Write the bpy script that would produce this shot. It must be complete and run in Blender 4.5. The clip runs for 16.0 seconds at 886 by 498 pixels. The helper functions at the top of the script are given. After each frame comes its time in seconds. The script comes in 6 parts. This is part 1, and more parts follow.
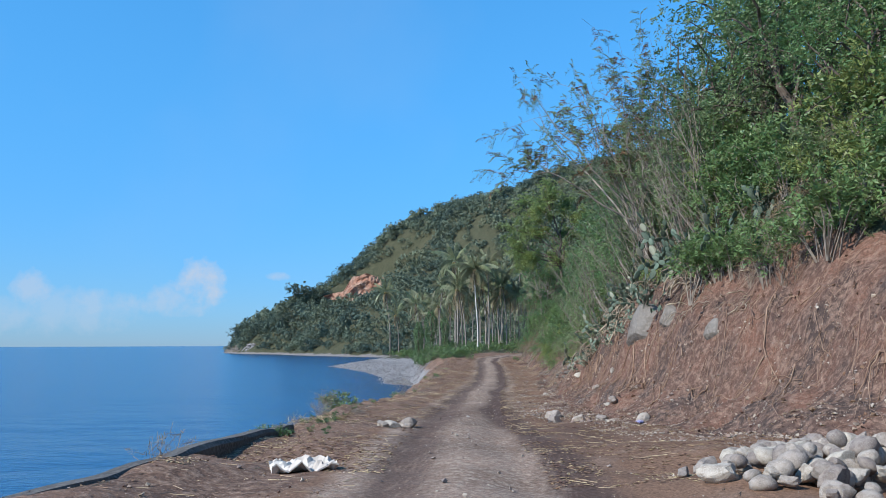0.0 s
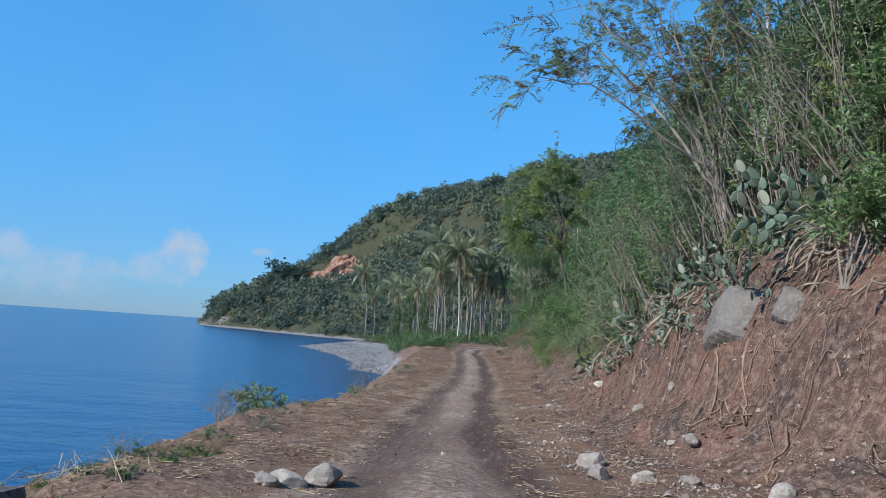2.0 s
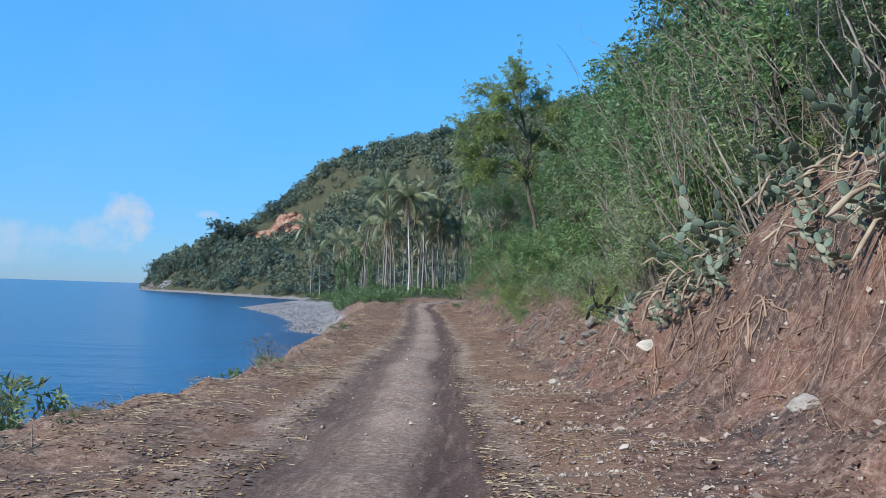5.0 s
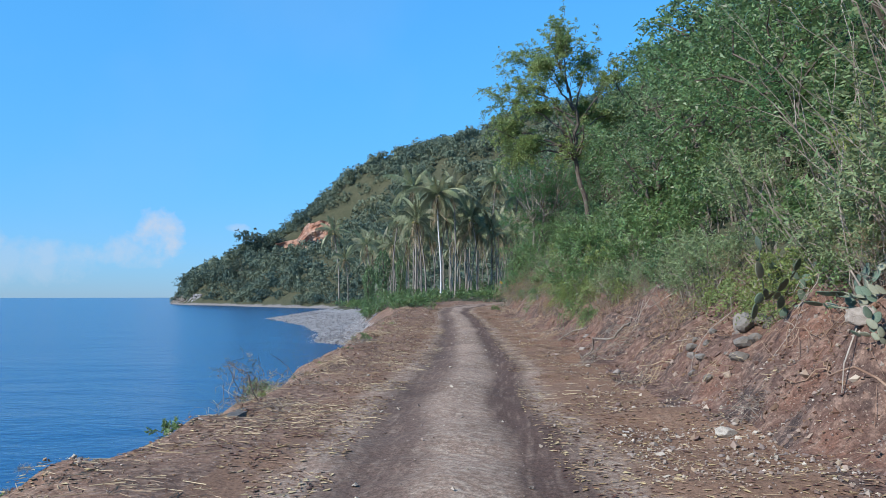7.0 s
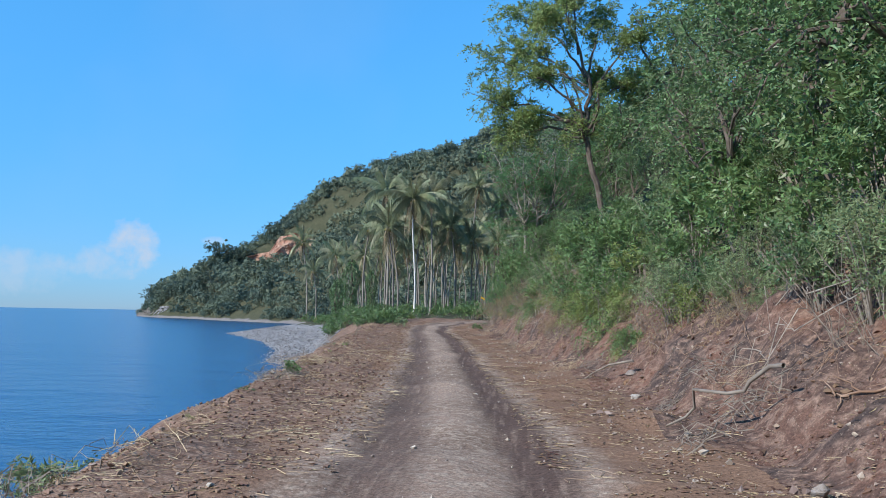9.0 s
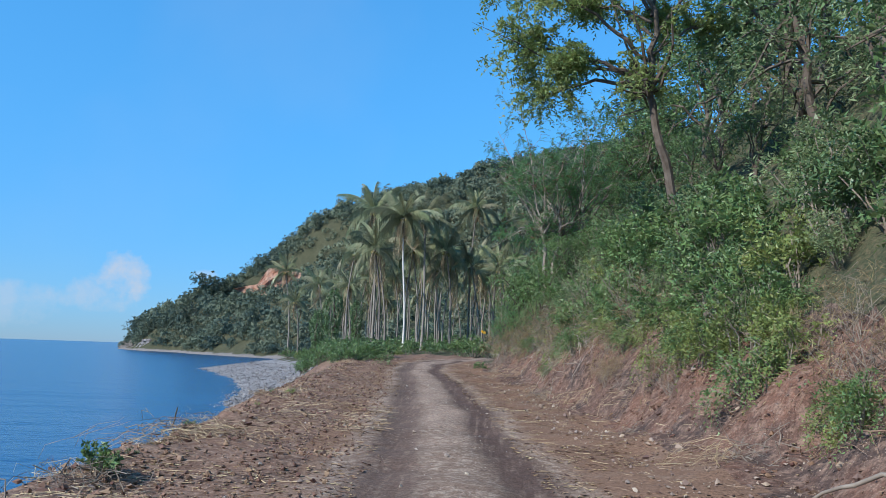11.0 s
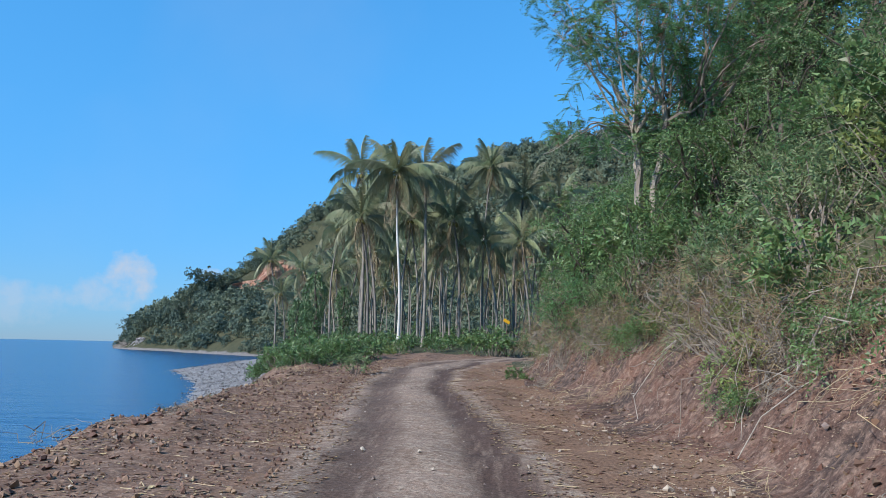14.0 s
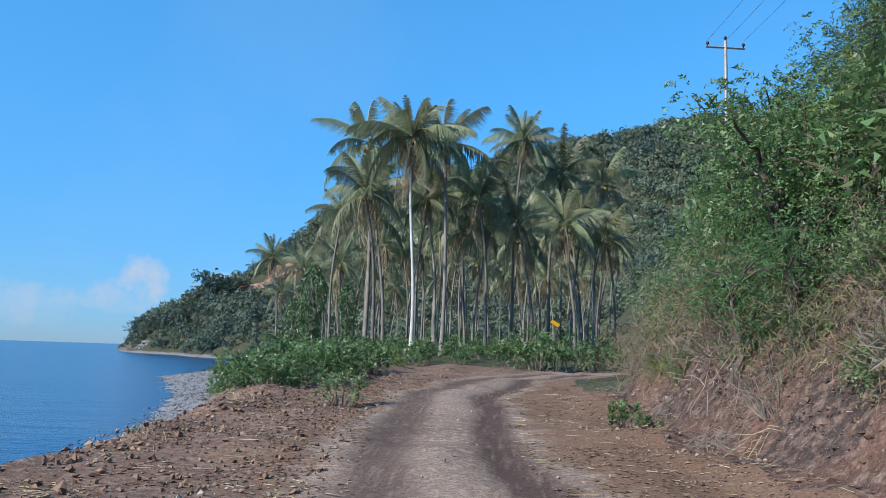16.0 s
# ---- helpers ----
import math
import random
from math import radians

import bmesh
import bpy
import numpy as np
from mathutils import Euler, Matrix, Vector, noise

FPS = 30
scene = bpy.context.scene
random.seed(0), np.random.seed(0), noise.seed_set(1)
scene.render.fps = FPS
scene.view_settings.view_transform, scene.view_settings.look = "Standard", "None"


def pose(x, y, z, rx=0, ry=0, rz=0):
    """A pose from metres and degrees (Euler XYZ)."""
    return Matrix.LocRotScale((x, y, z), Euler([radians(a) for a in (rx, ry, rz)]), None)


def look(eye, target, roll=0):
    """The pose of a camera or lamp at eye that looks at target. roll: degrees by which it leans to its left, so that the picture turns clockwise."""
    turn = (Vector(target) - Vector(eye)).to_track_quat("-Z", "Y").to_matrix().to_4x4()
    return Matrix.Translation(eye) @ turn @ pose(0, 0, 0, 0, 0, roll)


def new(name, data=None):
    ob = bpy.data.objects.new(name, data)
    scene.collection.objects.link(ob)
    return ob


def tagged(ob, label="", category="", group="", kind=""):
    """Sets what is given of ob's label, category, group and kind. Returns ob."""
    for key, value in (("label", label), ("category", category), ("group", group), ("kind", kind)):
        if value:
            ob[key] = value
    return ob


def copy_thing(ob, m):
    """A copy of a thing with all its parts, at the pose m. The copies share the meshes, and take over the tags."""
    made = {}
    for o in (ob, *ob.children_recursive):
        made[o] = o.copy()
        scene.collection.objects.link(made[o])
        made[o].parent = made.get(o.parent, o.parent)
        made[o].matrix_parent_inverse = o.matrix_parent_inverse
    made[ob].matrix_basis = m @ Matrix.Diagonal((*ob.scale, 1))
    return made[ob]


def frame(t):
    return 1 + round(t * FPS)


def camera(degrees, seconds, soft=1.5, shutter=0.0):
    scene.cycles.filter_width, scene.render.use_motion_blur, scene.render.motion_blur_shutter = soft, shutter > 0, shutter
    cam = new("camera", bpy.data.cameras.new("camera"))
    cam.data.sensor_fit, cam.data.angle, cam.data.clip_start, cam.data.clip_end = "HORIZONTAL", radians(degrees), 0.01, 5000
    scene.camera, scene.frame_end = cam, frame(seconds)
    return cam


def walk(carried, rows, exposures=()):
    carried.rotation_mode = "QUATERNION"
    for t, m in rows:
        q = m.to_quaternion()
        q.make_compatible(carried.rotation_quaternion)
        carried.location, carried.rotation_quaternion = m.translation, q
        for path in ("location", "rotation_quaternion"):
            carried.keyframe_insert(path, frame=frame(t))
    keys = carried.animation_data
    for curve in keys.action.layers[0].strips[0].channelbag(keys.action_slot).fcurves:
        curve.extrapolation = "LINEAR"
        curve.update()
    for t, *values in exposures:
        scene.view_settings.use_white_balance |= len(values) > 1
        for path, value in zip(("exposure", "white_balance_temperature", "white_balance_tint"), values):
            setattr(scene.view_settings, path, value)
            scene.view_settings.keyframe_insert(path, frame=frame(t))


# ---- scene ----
cam = camera(57.3, 16.0, soft=0.8)
PATH = [
    (0, (3.446, 2.809, 1.921), (3.1707, 4.7757, 2.1547), -0.23),
    (0.1, (3.363, 3.291, 1.922), (3.0898, 5.2501, 2.2159), -0.35),
    (0.2, (3.281, 3.773, 1.922), (3.0075, 5.7244, 2.2654), -0.17),
    (0.3, (3.198, 4.255, 1.923), (2.9250, 6.2023, 2.2902), -0.12),
    (0.4, (3.116, 4.738, 1.924), (2.8423, 6.6839, 2.2942), -0.04),
    (0.5, (3.033, 5.220, 1.925), (2.7587, 7.1677, 2.2860), 0.21),
    (0.6, (2.973, 5.679, 1.925), (2.6989, 7.6294, 2.2708), 0.22),
    (0.7, (2.912, 6.137, 1.924), (2.6393, 8.0930, 2.2430), 0.19),
    (0.8, (2.851, 6.596, 1.924), (2.5786, 8.5544, 2.2265), 0.14),
    (1, (2.730, 7.514, 1.924), (2.4555, 9.4744, 2.2093), 0.52),
    (1.2, (2.620, 8.474, 1.898), (2.3491, 10.4353, 2.1810), 0.29),
    (1.5, (2.456, 9.914, 1.861), (2.1880, 11.8754, 2.1455), 0.68),
    (1.7, (2.403, 10.826, 1.853), (2.1402, 12.7898, 2.1287), 1.31),
    (1.8, (2.377, 11.283, 1.850), (2.1120, 13.2473, 2.1141), 2.08),
    (1.9, (2.351, 11.739, 1.846), (2.0933, 13.7089, 2.0762), 3.66),
    (2, (2.324, 12.195, 1.842), (2.0852, 14.1701, 2.0483), 3.85),
    (2.2, (2.293, 13.044, 1.839), (2.0965, 15.0287, 1.9860), 3.26),
    (2.3, (2.277, 13.468, 1.838), (2.0984, 15.4555, 1.9726), 2.63),
    (2.5, (2.245, 14.317, 1.836), (2.1035, 16.3077, 1.9601), 1.59),
    (3, (2.208, 16.320, 1.753), (2.1079, 18.3142, 1.8638), 1.65),
    (3.5, (2.122, 18.135, 1.675), (2.0468, 20.1308, 1.7881), 1.69),
    (4, (1.960, 19.786, 1.577), (1.8900, 21.7818, 1.6915), 1.88),
    (4.5, (1.725, 21.274, 1.542), (1.6458, 23.2693, 1.6521), 1.77),
    (5, (1.501, 22.712, 1.452), (1.3888, 24.7061, 1.5587), 1.90),
    (7.5, (0.406, 31.854, 1.192), (0.2172, 33.8408, 1.3155), -0.21),
    (8, (0.226, 34.198, 1.129), (0.0589, 36.1867, 1.2614), -0.13),
    (8.2, (0.186, 35.200, 1.121), (0.0265, 37.1892, 1.2578), 0.20),
    (10.3, (-0.680, 46.706, 1.055), (-0.7836, 48.6902, 1.2827), 1.58),
    (10.5, (-0.749, 47.753, 1.040), (-0.8538, 49.7355, 1.2798), 1.60),
    (11, (-0.939, 50.465, 0.987), (-1.0490, 52.4457, 1.2399), 1.90),
    (11.5, (-1.114, 53.330, 1.012), (-1.2311, 55.3102, 1.2683), 1.96),
    (12, (-1.278, 56.211, 1.007), (-1.3997, 58.1905, 1.2622), 2.10),
    (12.5, (-1.414, 59.238, 0.988), (-1.5386, 61.2185, 1.2385), 2.01),
    (13, (-1.595, 62.323, 1.010), (-1.7201, 64.3046, 1.2529), 1.76),
    (13.5, (-1.773, 65.292, 1.077), (-1.8963, 67.2738, 1.3173), 1.47),
    (14, (-1.977, 68.220, 1.114), (-2.0990, 70.2013, 1.3554), 1.24),
    (14.5, (-2.247, 71.099, 1.169), (-2.3681, 73.0800, 1.4176), 0.89),
    (15, (-2.619, 73.987, 1.188), (-2.7428, 75.9672, 1.4433), 1.08),
    (15.5, (-2.984, 76.967, 1.224), (-3.1186, 78.9460, 1.4832), 1.23),
    (16, (-3.371, 79.709, 1.262), (-3.5228, 81.6865, 1.5171), 1.82),
]
walk(cam, [(t, look(eye, target, roll)) for t, eye, target, roll in PATH], [(0, 0.22, 6120, 10), (0.6, 0.07, 6120, 10), (2.5, 0.1, 6120, 10), (3, 0.22, 6120, 10), (5, 0.27, 6120, 10), (8, 0.3, 6120, 10), (11.5, 0.21, 6120, 10), (16, 0.2, 6120, 10)])

# ---------------------------------------------------------------- world, sun
SUN_TO = Vector((-0.64, -0.55, 0.60)).normalized()      # towards the sun
world = bpy.data.worlds.new("sky")
scene.world = world
world.use_nodes = True
wn, wl = world.node_tree.nodes, world.node_tree.links
wn.clear()
w_out, w_bg = wn.new("ShaderNodeOutputWorld"), wn.new("ShaderNodeBackground")
w_sky = wn.new("ShaderNodeTexSky")
w_sky.sky_type, w_sky.sun_disc = "NISHITA", False
w_sky.sun_elevation = math.asin(SUN_TO.z)
w_sky.sun_rotation = math.atan2(SUN_TO.x, SUN_TO.y)
w_sky.altitude, w_sky.air_density, w_sky.dust_density, w_sky.ozone_density = 0, 1.0, 0.0, 6.0
w_bg.inputs[1].default_value = 0.15
w_hsv = wn.new("ShaderNodeHueSaturation")
w_hsv.inputs["Saturation"].default_value = 1.3
w_gam = wn.new("ShaderNodeGamma")
w_gam.inputs[1].default_value = 0.6
wl.new(w_sky.outputs[0], w_gam.inputs[0])
wl.new(w_gam.outputs[0], w_hsv.inputs["Color"])
# low cumulus over the sea horizon, drawn by the direction of the sky
w_tc = wn.new("ShaderNodeTexCoord")
w_sep = wn.new("ShaderNodeSeparateXYZ")
wl.new(w_tc.outputs["Generated"], w_sep.inputs[0])


def wmath(op, a, b=None, c=None):
    n = wn.new("ShaderNodeMath")
    n.operation = op
    for i, v in enumerate((a, b, c)):
        if v is None:
            continue
        if hasattr(v, "links"):
            wl.new(v, n.inputs[i])
        else:
            n.inputs[i].default_value = v
    return n.outputs[0]


def wmix(f, a, c, mode="MIX"):
    n = wn.new("ShaderNodeMixRGB")
    n.blend_type = mode
    for k, v in enumerate((f, a, c)):
        if hasattr(v, "links"):
            wl.new(v, n.inputs[k])
        else:
            n.inputs[k].default_value = v if k == 0 else (*v, 1)
    return n.outputs[0]


up = wmath("MAXIMUM", w_sep.outputs[2], 0.0)
rest = wmath("SUBTRACT", 1.0, wmath("MINIMUM", wmath("DIVIDE", up, 0.5), 1.0))
clear = wmath("SUBTRACT", 1.0, wmath("POWER", rest, 2.2))
tint = wmix(clear, (0.61, 0.95, 1.50), (0.98, 1.92, 2.28))
blue = wmix(1.0, w_hsv.outputs[0], tint, "MULTIPLY")
w_noise = wn.new("ShaderNodeTexNoise")
w_noise.inputs["Scale"].default_value, w_noise.inputs["Detail"].default_value = 38.0, 6.0
w_noise.inputs["Roughness"].default_value = 0.6
wl.new(w_tc.outputs["Generated"], w_noise.inputs[0])
ahead = wmath("MAXIMUM", w_sep.outputs[1], 0.02)
az, el = wmath("DIVIDE", w_sep.outputs[0], ahead), wmath("DIVIDE", w_sep.outputs[2], ahead)
lump = wmath("MULTIPLY", wmath("SUBTRACT", w_noise.outputs[0], 0.5), 3.4)
clouds = None
# cumulus heads: bearing, height, half width, half height, density
for a0, e0, wa, we, dens in ((-0.462, 0.078, 0.040, 0.036, 0.75), (-0.50, 0.058, 0.075, 0.022, 0.45), (-0.70, 0.075, 0.035, 0.030, 0.5), (-0.60, 0.055, 0.05, 0.02, 0.4), (-0.355, 0.088, 0.018, 0.006, 0.45), (-0.66, 0.045, 0.16, 0.03, 0.3)):
    da = wmath("POWER", wmath("ABSOLUTE", wmath("DIVIDE", wmath("SUBTRACT", az, a0), wa)), 2.0)
    de = wmath("POWER", wmath("ABSOLUTE", wmath("DIVIDE", wmath("SUBTRACT", el, e0), we)), 2.0)
    c = wmath("SUBTRACT", wmath("ADD", lump, 1.0), wmath("ADD", da, de))
    c = wmath("MULTIPLY", wmath("MINIMUM", wmath("MAXIMUM", wmath("MULTIPLY", c, 0.9), 0.0), 1.0), dens)
    clouds = c if clouds is None else wmath("MAXIMUM", clouds, c)
# thin veil high up
w_thin = wn.new("ShaderNodeTexNoise")
w_thin.inputs["Scale"].default_value, w_thin.inputs["Detail"].default_value = 2.2, 5.0
wl.new(w_tc.outputs["Generated"], w_thin.inputs[0])
veil = wmath("MULTIPLY", wmath("MAXIMUM", wmath("SUBTRACT", w_thin.outputs[0], 0.5), 0.0), 0.45)
sky_all = wmix(wmath("MAXIMUM", clouds, veil), blue, (3.3, 3.6, 4.1))
wl.new(sky_all, w_bg.inputs[0])
wl.new(w_bg.outputs[0], w_out.inputs[0])

sun = new("sun", bpy.data.lights.new("sun", "SUN"))
sun.data.energy, sun.data.angle, sun.data.color = 5.0, radians(0.53), (1.0, 0.93, 0.82)
sun.matrix_world = look((0, 0, 0), -SUN_TO)

# ---------------------------------------------------------------- materials


def material(name, base, rough=0.85, alt=None, alt2=None, scale=3.0, fine=30.0, bump=0.3, bump_d=0.02, metal=0.0, island=0.0,
             leafy=0.0, spec=0.3, obj_rand=0.0, coords="Object"):
    """A procedural surface: base mixed with alt by a coarse noise and with alt2 by a fine one, relief by both."""
    m = bpy.data.materials.new(name)
    m.use_nodes = True
    n, l = m.node_tree.nodes, m.node_tree.links
    n.clear()
    out, b = n.new("ShaderNodeOutputMaterial"), n.new("ShaderNodeBsdfPrincipled")
    b.inputs["Roughness"].default_value, b.inputs["Metallic"].default_value = rough, metal
    b.inputs["Specular IOR Level"].default_value = spec
    tc = n.new("ShaderNodeTexCoord")
    co = tc.outputs[coords]
    if coords == "World":
        co = None
    def tex(s, detail=4.0):
        t = n.new("ShaderNodeTexNoise")
        t.inputs["Scale"].default_value, t.inputs["Detail"].default_value = s, detail
        l.new(tc.outputs["Object"], t.inputs[0])
        return t.outputs[0]
    def ramp(v, a, z):
        r = n.new("ShaderNodeMapRange")
        r.inputs[1].default_value, r.inputs[2].default_value = a, z
        l.new(v, r.inputs[0])
        return r.outputs[0]
    def mix(f, a, c):
        x = n.new("ShaderNodeMixRGB")
        if hasattr(f, "links"):
            l.new(f, x.inputs[0])
        else:
            x.inputs[0].default_value = f
        for i, v in ((1, a), (2, c)):
            if hasattr(v, "links"):
                l.new(v, x.inputs[i])
            else:
                x.inputs[i].default_value = (*v, 1)
        return x.outputs[0]
    coarse, grain = tex(scale), tex(fine, 5.0)
    col = mix(ramp(coarse, 0.38, 0.62), base, alt or tuple(0.75 * c for c in base))
    if alt2:
        col = mix(ramp(grain, 0.45, 0.72), col, alt2)
    if island or obj_rand:
        src = n.new("ShaderNodeNewGeometry").outputs["Random Per Island"] if island else n.new("ShaderNodeObjectInfo").outputs["Random"]
        h = n.new("ShaderNodeHueSaturation")
        k = island or obj_rand
        l.new(ramp_to(n, l, src, 1 - k, 1 + k), h.inputs["Value"])
        l.new(ramp_to(n, l, src, 0.5 - 0.06 * k, 0.5 + 0.05 * k), h.inputs["Hue"])
        l.new(col, h.inputs["Color"])
        col = h.outputs[0]
    l.new(col, b.inputs["Base Color"])
    if bump:
        bp = n.new("ShaderNodeBump")
        bp.inputs["Strength"].default_value, bp.inputs["Distance"].default_value = bump, bump_d
        l.new(grain, bp.inputs["Height"])
        l.new(bp.outputs[0], b.inputs["Normal"])
    if leafy:
        tr, ms = n.new("ShaderNodeBsdfTranslucent"), n.new("ShaderNodeMixShader")
        l.new(col, tr.inputs[0])
        ms.inputs[0].default_value = leafy
        l.new(b.outputs[0], ms.inputs[1])
        l.new(tr.outputs[0], ms.inputs[2])
        l.new(ms.outputs[0], out.inputs[0])
    else:
        l.new(b.outputs[0], out.inputs[0])
    return m


def ramp_to(n, l, v, lo, hi):
    r = n.new("ShaderNodeMapRange")
    r.inputs[3].default_value, r.inputs[4].default_value = lo, hi
    l.new(v, r.inputs[0])
    return r.outputs[0]


def ground_material(name, base, alt, alt2, rut_colour=None, scale=0.35, fine=9.0, bump=0.5, bump_d=0.03, pebble=None, shore=None, pebble_scale=30.0, side_colour=None):
    """Bare ground: three soils by noise, cracked pebbles, and worn wheel ruts where the sheet carries the attribute 'rut'."""
    m = material(name, base, 0.95, alt, alt2, scale, fine, bump, bump_d, spec=0.15)
    n, l = m.node_tree.nodes, m.node_tree.links
    b = next(x for x in n if x.type == "BSDF_PRINCIPLED")
    col = b.inputs["Base Color"].links[0].from_socket
    tc = next(x for x in n if x.type == "TEX_COORD")
    if pebble:
        v = n.new("ShaderNodeTexVoronoi")
        v.inputs["Scale"].default_value = pebble_scale
        warp = n.new("ShaderNodeTexNoise")
        warp.inputs["Scale"].default_value = 30.0
        add = n.new("ShaderNodeMixRGB")
        add.blend_type = "ADD"
        add.inputs[0].default_value = 0.035
        l.new(tc.outputs["Object"], warp.inputs[0])
        l.new(tc.outputs["Object"], add.inputs[1])
        l.new(warp.outputs[1], add.inputs[2])
        l.new(add.outputs[0], v.inputs[0])
        sp = n.new("ShaderNodeSeparateColor")
        l.new(v.outputs["Color"], sp.inputs[0])
        size = n.new("ShaderNodeMath")
        size.operation = "MULTIPLY_ADD"
        size.inputs[1].default_value, size.inputs[2].default_value = 0.85, -0.47
        l.new(sp.outputs[0], size.inputs[0])
        mul = n.new("ShaderNodeMath")
        mul.operation = "LESS_THAN"
        l.new(v.outputs["Distance"], mul.inputs[0])
        l.new(size.outputs[0], mul.inputs[1])
        x = n.new("ShaderNodeMixRGB")
        x.inputs[2].default_value = (*pebble, 1)
        l.new(mul.outputs[0], x.inputs[0])
        l.new(col, x.inputs[1])
        col = x.outputs[0]
        bp = next(y for y in n if y.type == "BUMP")
        lift = n.new("ShaderNodeMath")
        lift.operation = "MULTIPLY_ADD"
        lift.inputs[1].default_value = 0.22
        l.new(mul.outputs[0], lift.inputs[0])
        l.new(bp.inputs["Height"].links[0].from_socket, lift.inputs[2])
        l.new(lift.outputs[0], bp.inputs["Height"])
    if side_colour:
        at = n.new("ShaderNodeAttribute")
        at.attribute_name = "side"
        t = n.new("ShaderNodeTexNoise")
        t.inputs["Scale"].default_value, t.inputs["Detail"].default_value = 1.7, 9.0
        l.new(tc.outputs["Object"], t.inputs[0])
        s1 = n.new("ShaderNodeMath")
        s1.operation = "ADD"
        l.new(at.outputs["Fac"], s1.inputs[0])
        l.new(t.outputs[0], s1.inputs[1])
        r = n.new("ShaderNodeMapRange")
        r.inputs[1].default_value, r.inputs[2].default_value = 0.75, 1.15
        l.new(s1.outputs[0], r.inputs[0])
        x = n.new("ShaderNodeMixRGB")
        x.inputs[2].default_value = (*side_colour, 1)
        l.new(r.outputs[0], x.inputs[0])
        l.new(col, x.inputs[1])
        col = x.outputs[0]
    if shore:
        pos = n.new("ShaderNodeSeparateXYZ")
        l.new(tc.outputs["Object"], pos.inputs[0])
        wob = n.new("ShaderNodeTexNoise")
        wob.inputs["Scale"].default_value = 0.12
        l.new(tc.outputs["Object"], wob.inputs[0])
        hz = n.new("ShaderNodeMath")
        hz.operation = "MULTIPLY_ADD"
        hz.inputs[1].default_value = 1.8
        l.new(wob.outputs[0], hz.inputs[0])
        l.new(pos.outputs[2], hz.inputs[2])
        r = n.new("ShaderNodeMapRange")
        r.inputs[1].default_value, r.inputs[2].default_value, r.inputs[3].default_value, r.inputs[4].default_value = -1.4, -1.0, 1.0, 0.0
        l.new(hz.outputs[0], r.inputs[0])
        x = n.new("ShaderNodeMixRGB")
        x.inputs[2].default_value = (*shore, 1)
        l.new(r.outputs[0], x.inputs[0])
        l.new(col, x.inputs[1])
        col = x.outputs[0]
    if rut_colour:
        at = n.new("ShaderNodeAttribute")
        at.attribute_name = "rut"
        t = n.new("ShaderNodeTexNoise")
        t.inputs["Scale"].default_value, t.inputs["Detail"].default_value = 2.6, 8.0
        mp = n.new("ShaderNodeMapping")
        mp.inputs["Scale"].default_value = (4.5, 0.4, 1.0)
        l.new(tc.outputs["Object"], mp.inputs[0])
        l.new(mp.outputs[0], t.inputs[0])
        r = n.new("ShaderNodeMapRange")
        r.inputs[1].default_value, r.inputs[2].default_value = 0.3, 0.5
        l.new(t.outputs[0], r.inputs[0])
        r.inputs[3].default_value = 0.6
        mul = n.new("ShaderNodeMath")
        mul.operation = "MULTIPLY"
        l.new(at.outputs["Fac"], mul.inputs[0])
        l.new(r.outputs[0], mul.inputs[1])
        x = n.new("ShaderNodeMixRGB")
        x.inputs[2].default_value = (*rut_colour, 1)
        l.new(mul.outputs[0], x.inputs[0])
        l.new(col, x.inputs[1])
        col = x.outputs[0]
    # fine grit of light and dark grains, at two sizes
    for size, lo, hi in ((26.0, 0.62, 1.38), (75.0, 0.7, 1.3)):
        t = n.new("ShaderNodeTexNoise")
        t.inputs["Scale"].default_value, t.inputs["Detail"].default_value, t.inputs["Roughness"].default_value = size, 3.0, 0.7
        l.new(tc.outputs["Object"], t.inputs[0])
        r = n.new("ShaderNodeMapRange")
        for q, v in enumerate((0.33, 0.67, lo, hi)):
            r.inputs[q + 1].default_value = v
        l.new(t.outputs[0], r.inputs[0])
        h = n.new("ShaderNodeHueSaturation")
        l.new(r.outputs[0], h.inputs["Value"])
        l.new(col, h.inputs["Color"])
        col = h.outputs[0]
    l.new(col, b.inputs["Base Color"])
    return m


M_ROAD = ground_material("dry_dirt_road", (0.275, 0.195, 0.148), (0.195, 0.135, 0.10), (0.37, 0.295, 0.23), (0.088, 0.057, 0.046), pebble=(0.34, 0.275, 0.225), side_colour=(0.185, 0.112, 0.075))
M_VERGE = ground_material("dark_rubble_soil", (0.19, 0.115, 0.080), (0.115, 0.072, 0.053), (0.27, 0.185, 0.135), scale=0.9, fine=8.0, bump=0.6, bump_d=0.05, pebble=(0.30, 0.22, 0.17))
M_BANK = ground_material("red_bank_soil", (0.148, 0.079, 0.056), (0.066, 0.047, 0.041), (0.23, 0.152, 0.115), scale=0.8, fine=7.0, bump=0.8, bump_d=0.08, pebble=(0.24, 0.18, 0.14), pebble_scale=38.0)
M_HILL = ground_material("leaf_litter_soil", (0.06, 0.066, 0.038), (0.04, 0.050, 0.028), (0.11, 0.092, 0.056), shore=(0.19, 0.175, 0.165))
M_BEACH = ground_material("grey_beach_gravel", (0.22, 0.21, 0.205), (0.15, 0.145, 0.145), (0.32, 0.305, 0.30), fine=6.0, pebble=(0.36, 0.345, 0.34), pebble_scale=14.0)
M_CLIFF = material("quarried_rock", (0.34, 0.16, 0.10), 0.95, (0.44, 0.30, 0.22), (0.24, 0.12, 0.085), 0.16, 0.7, 1.0, 0.8)
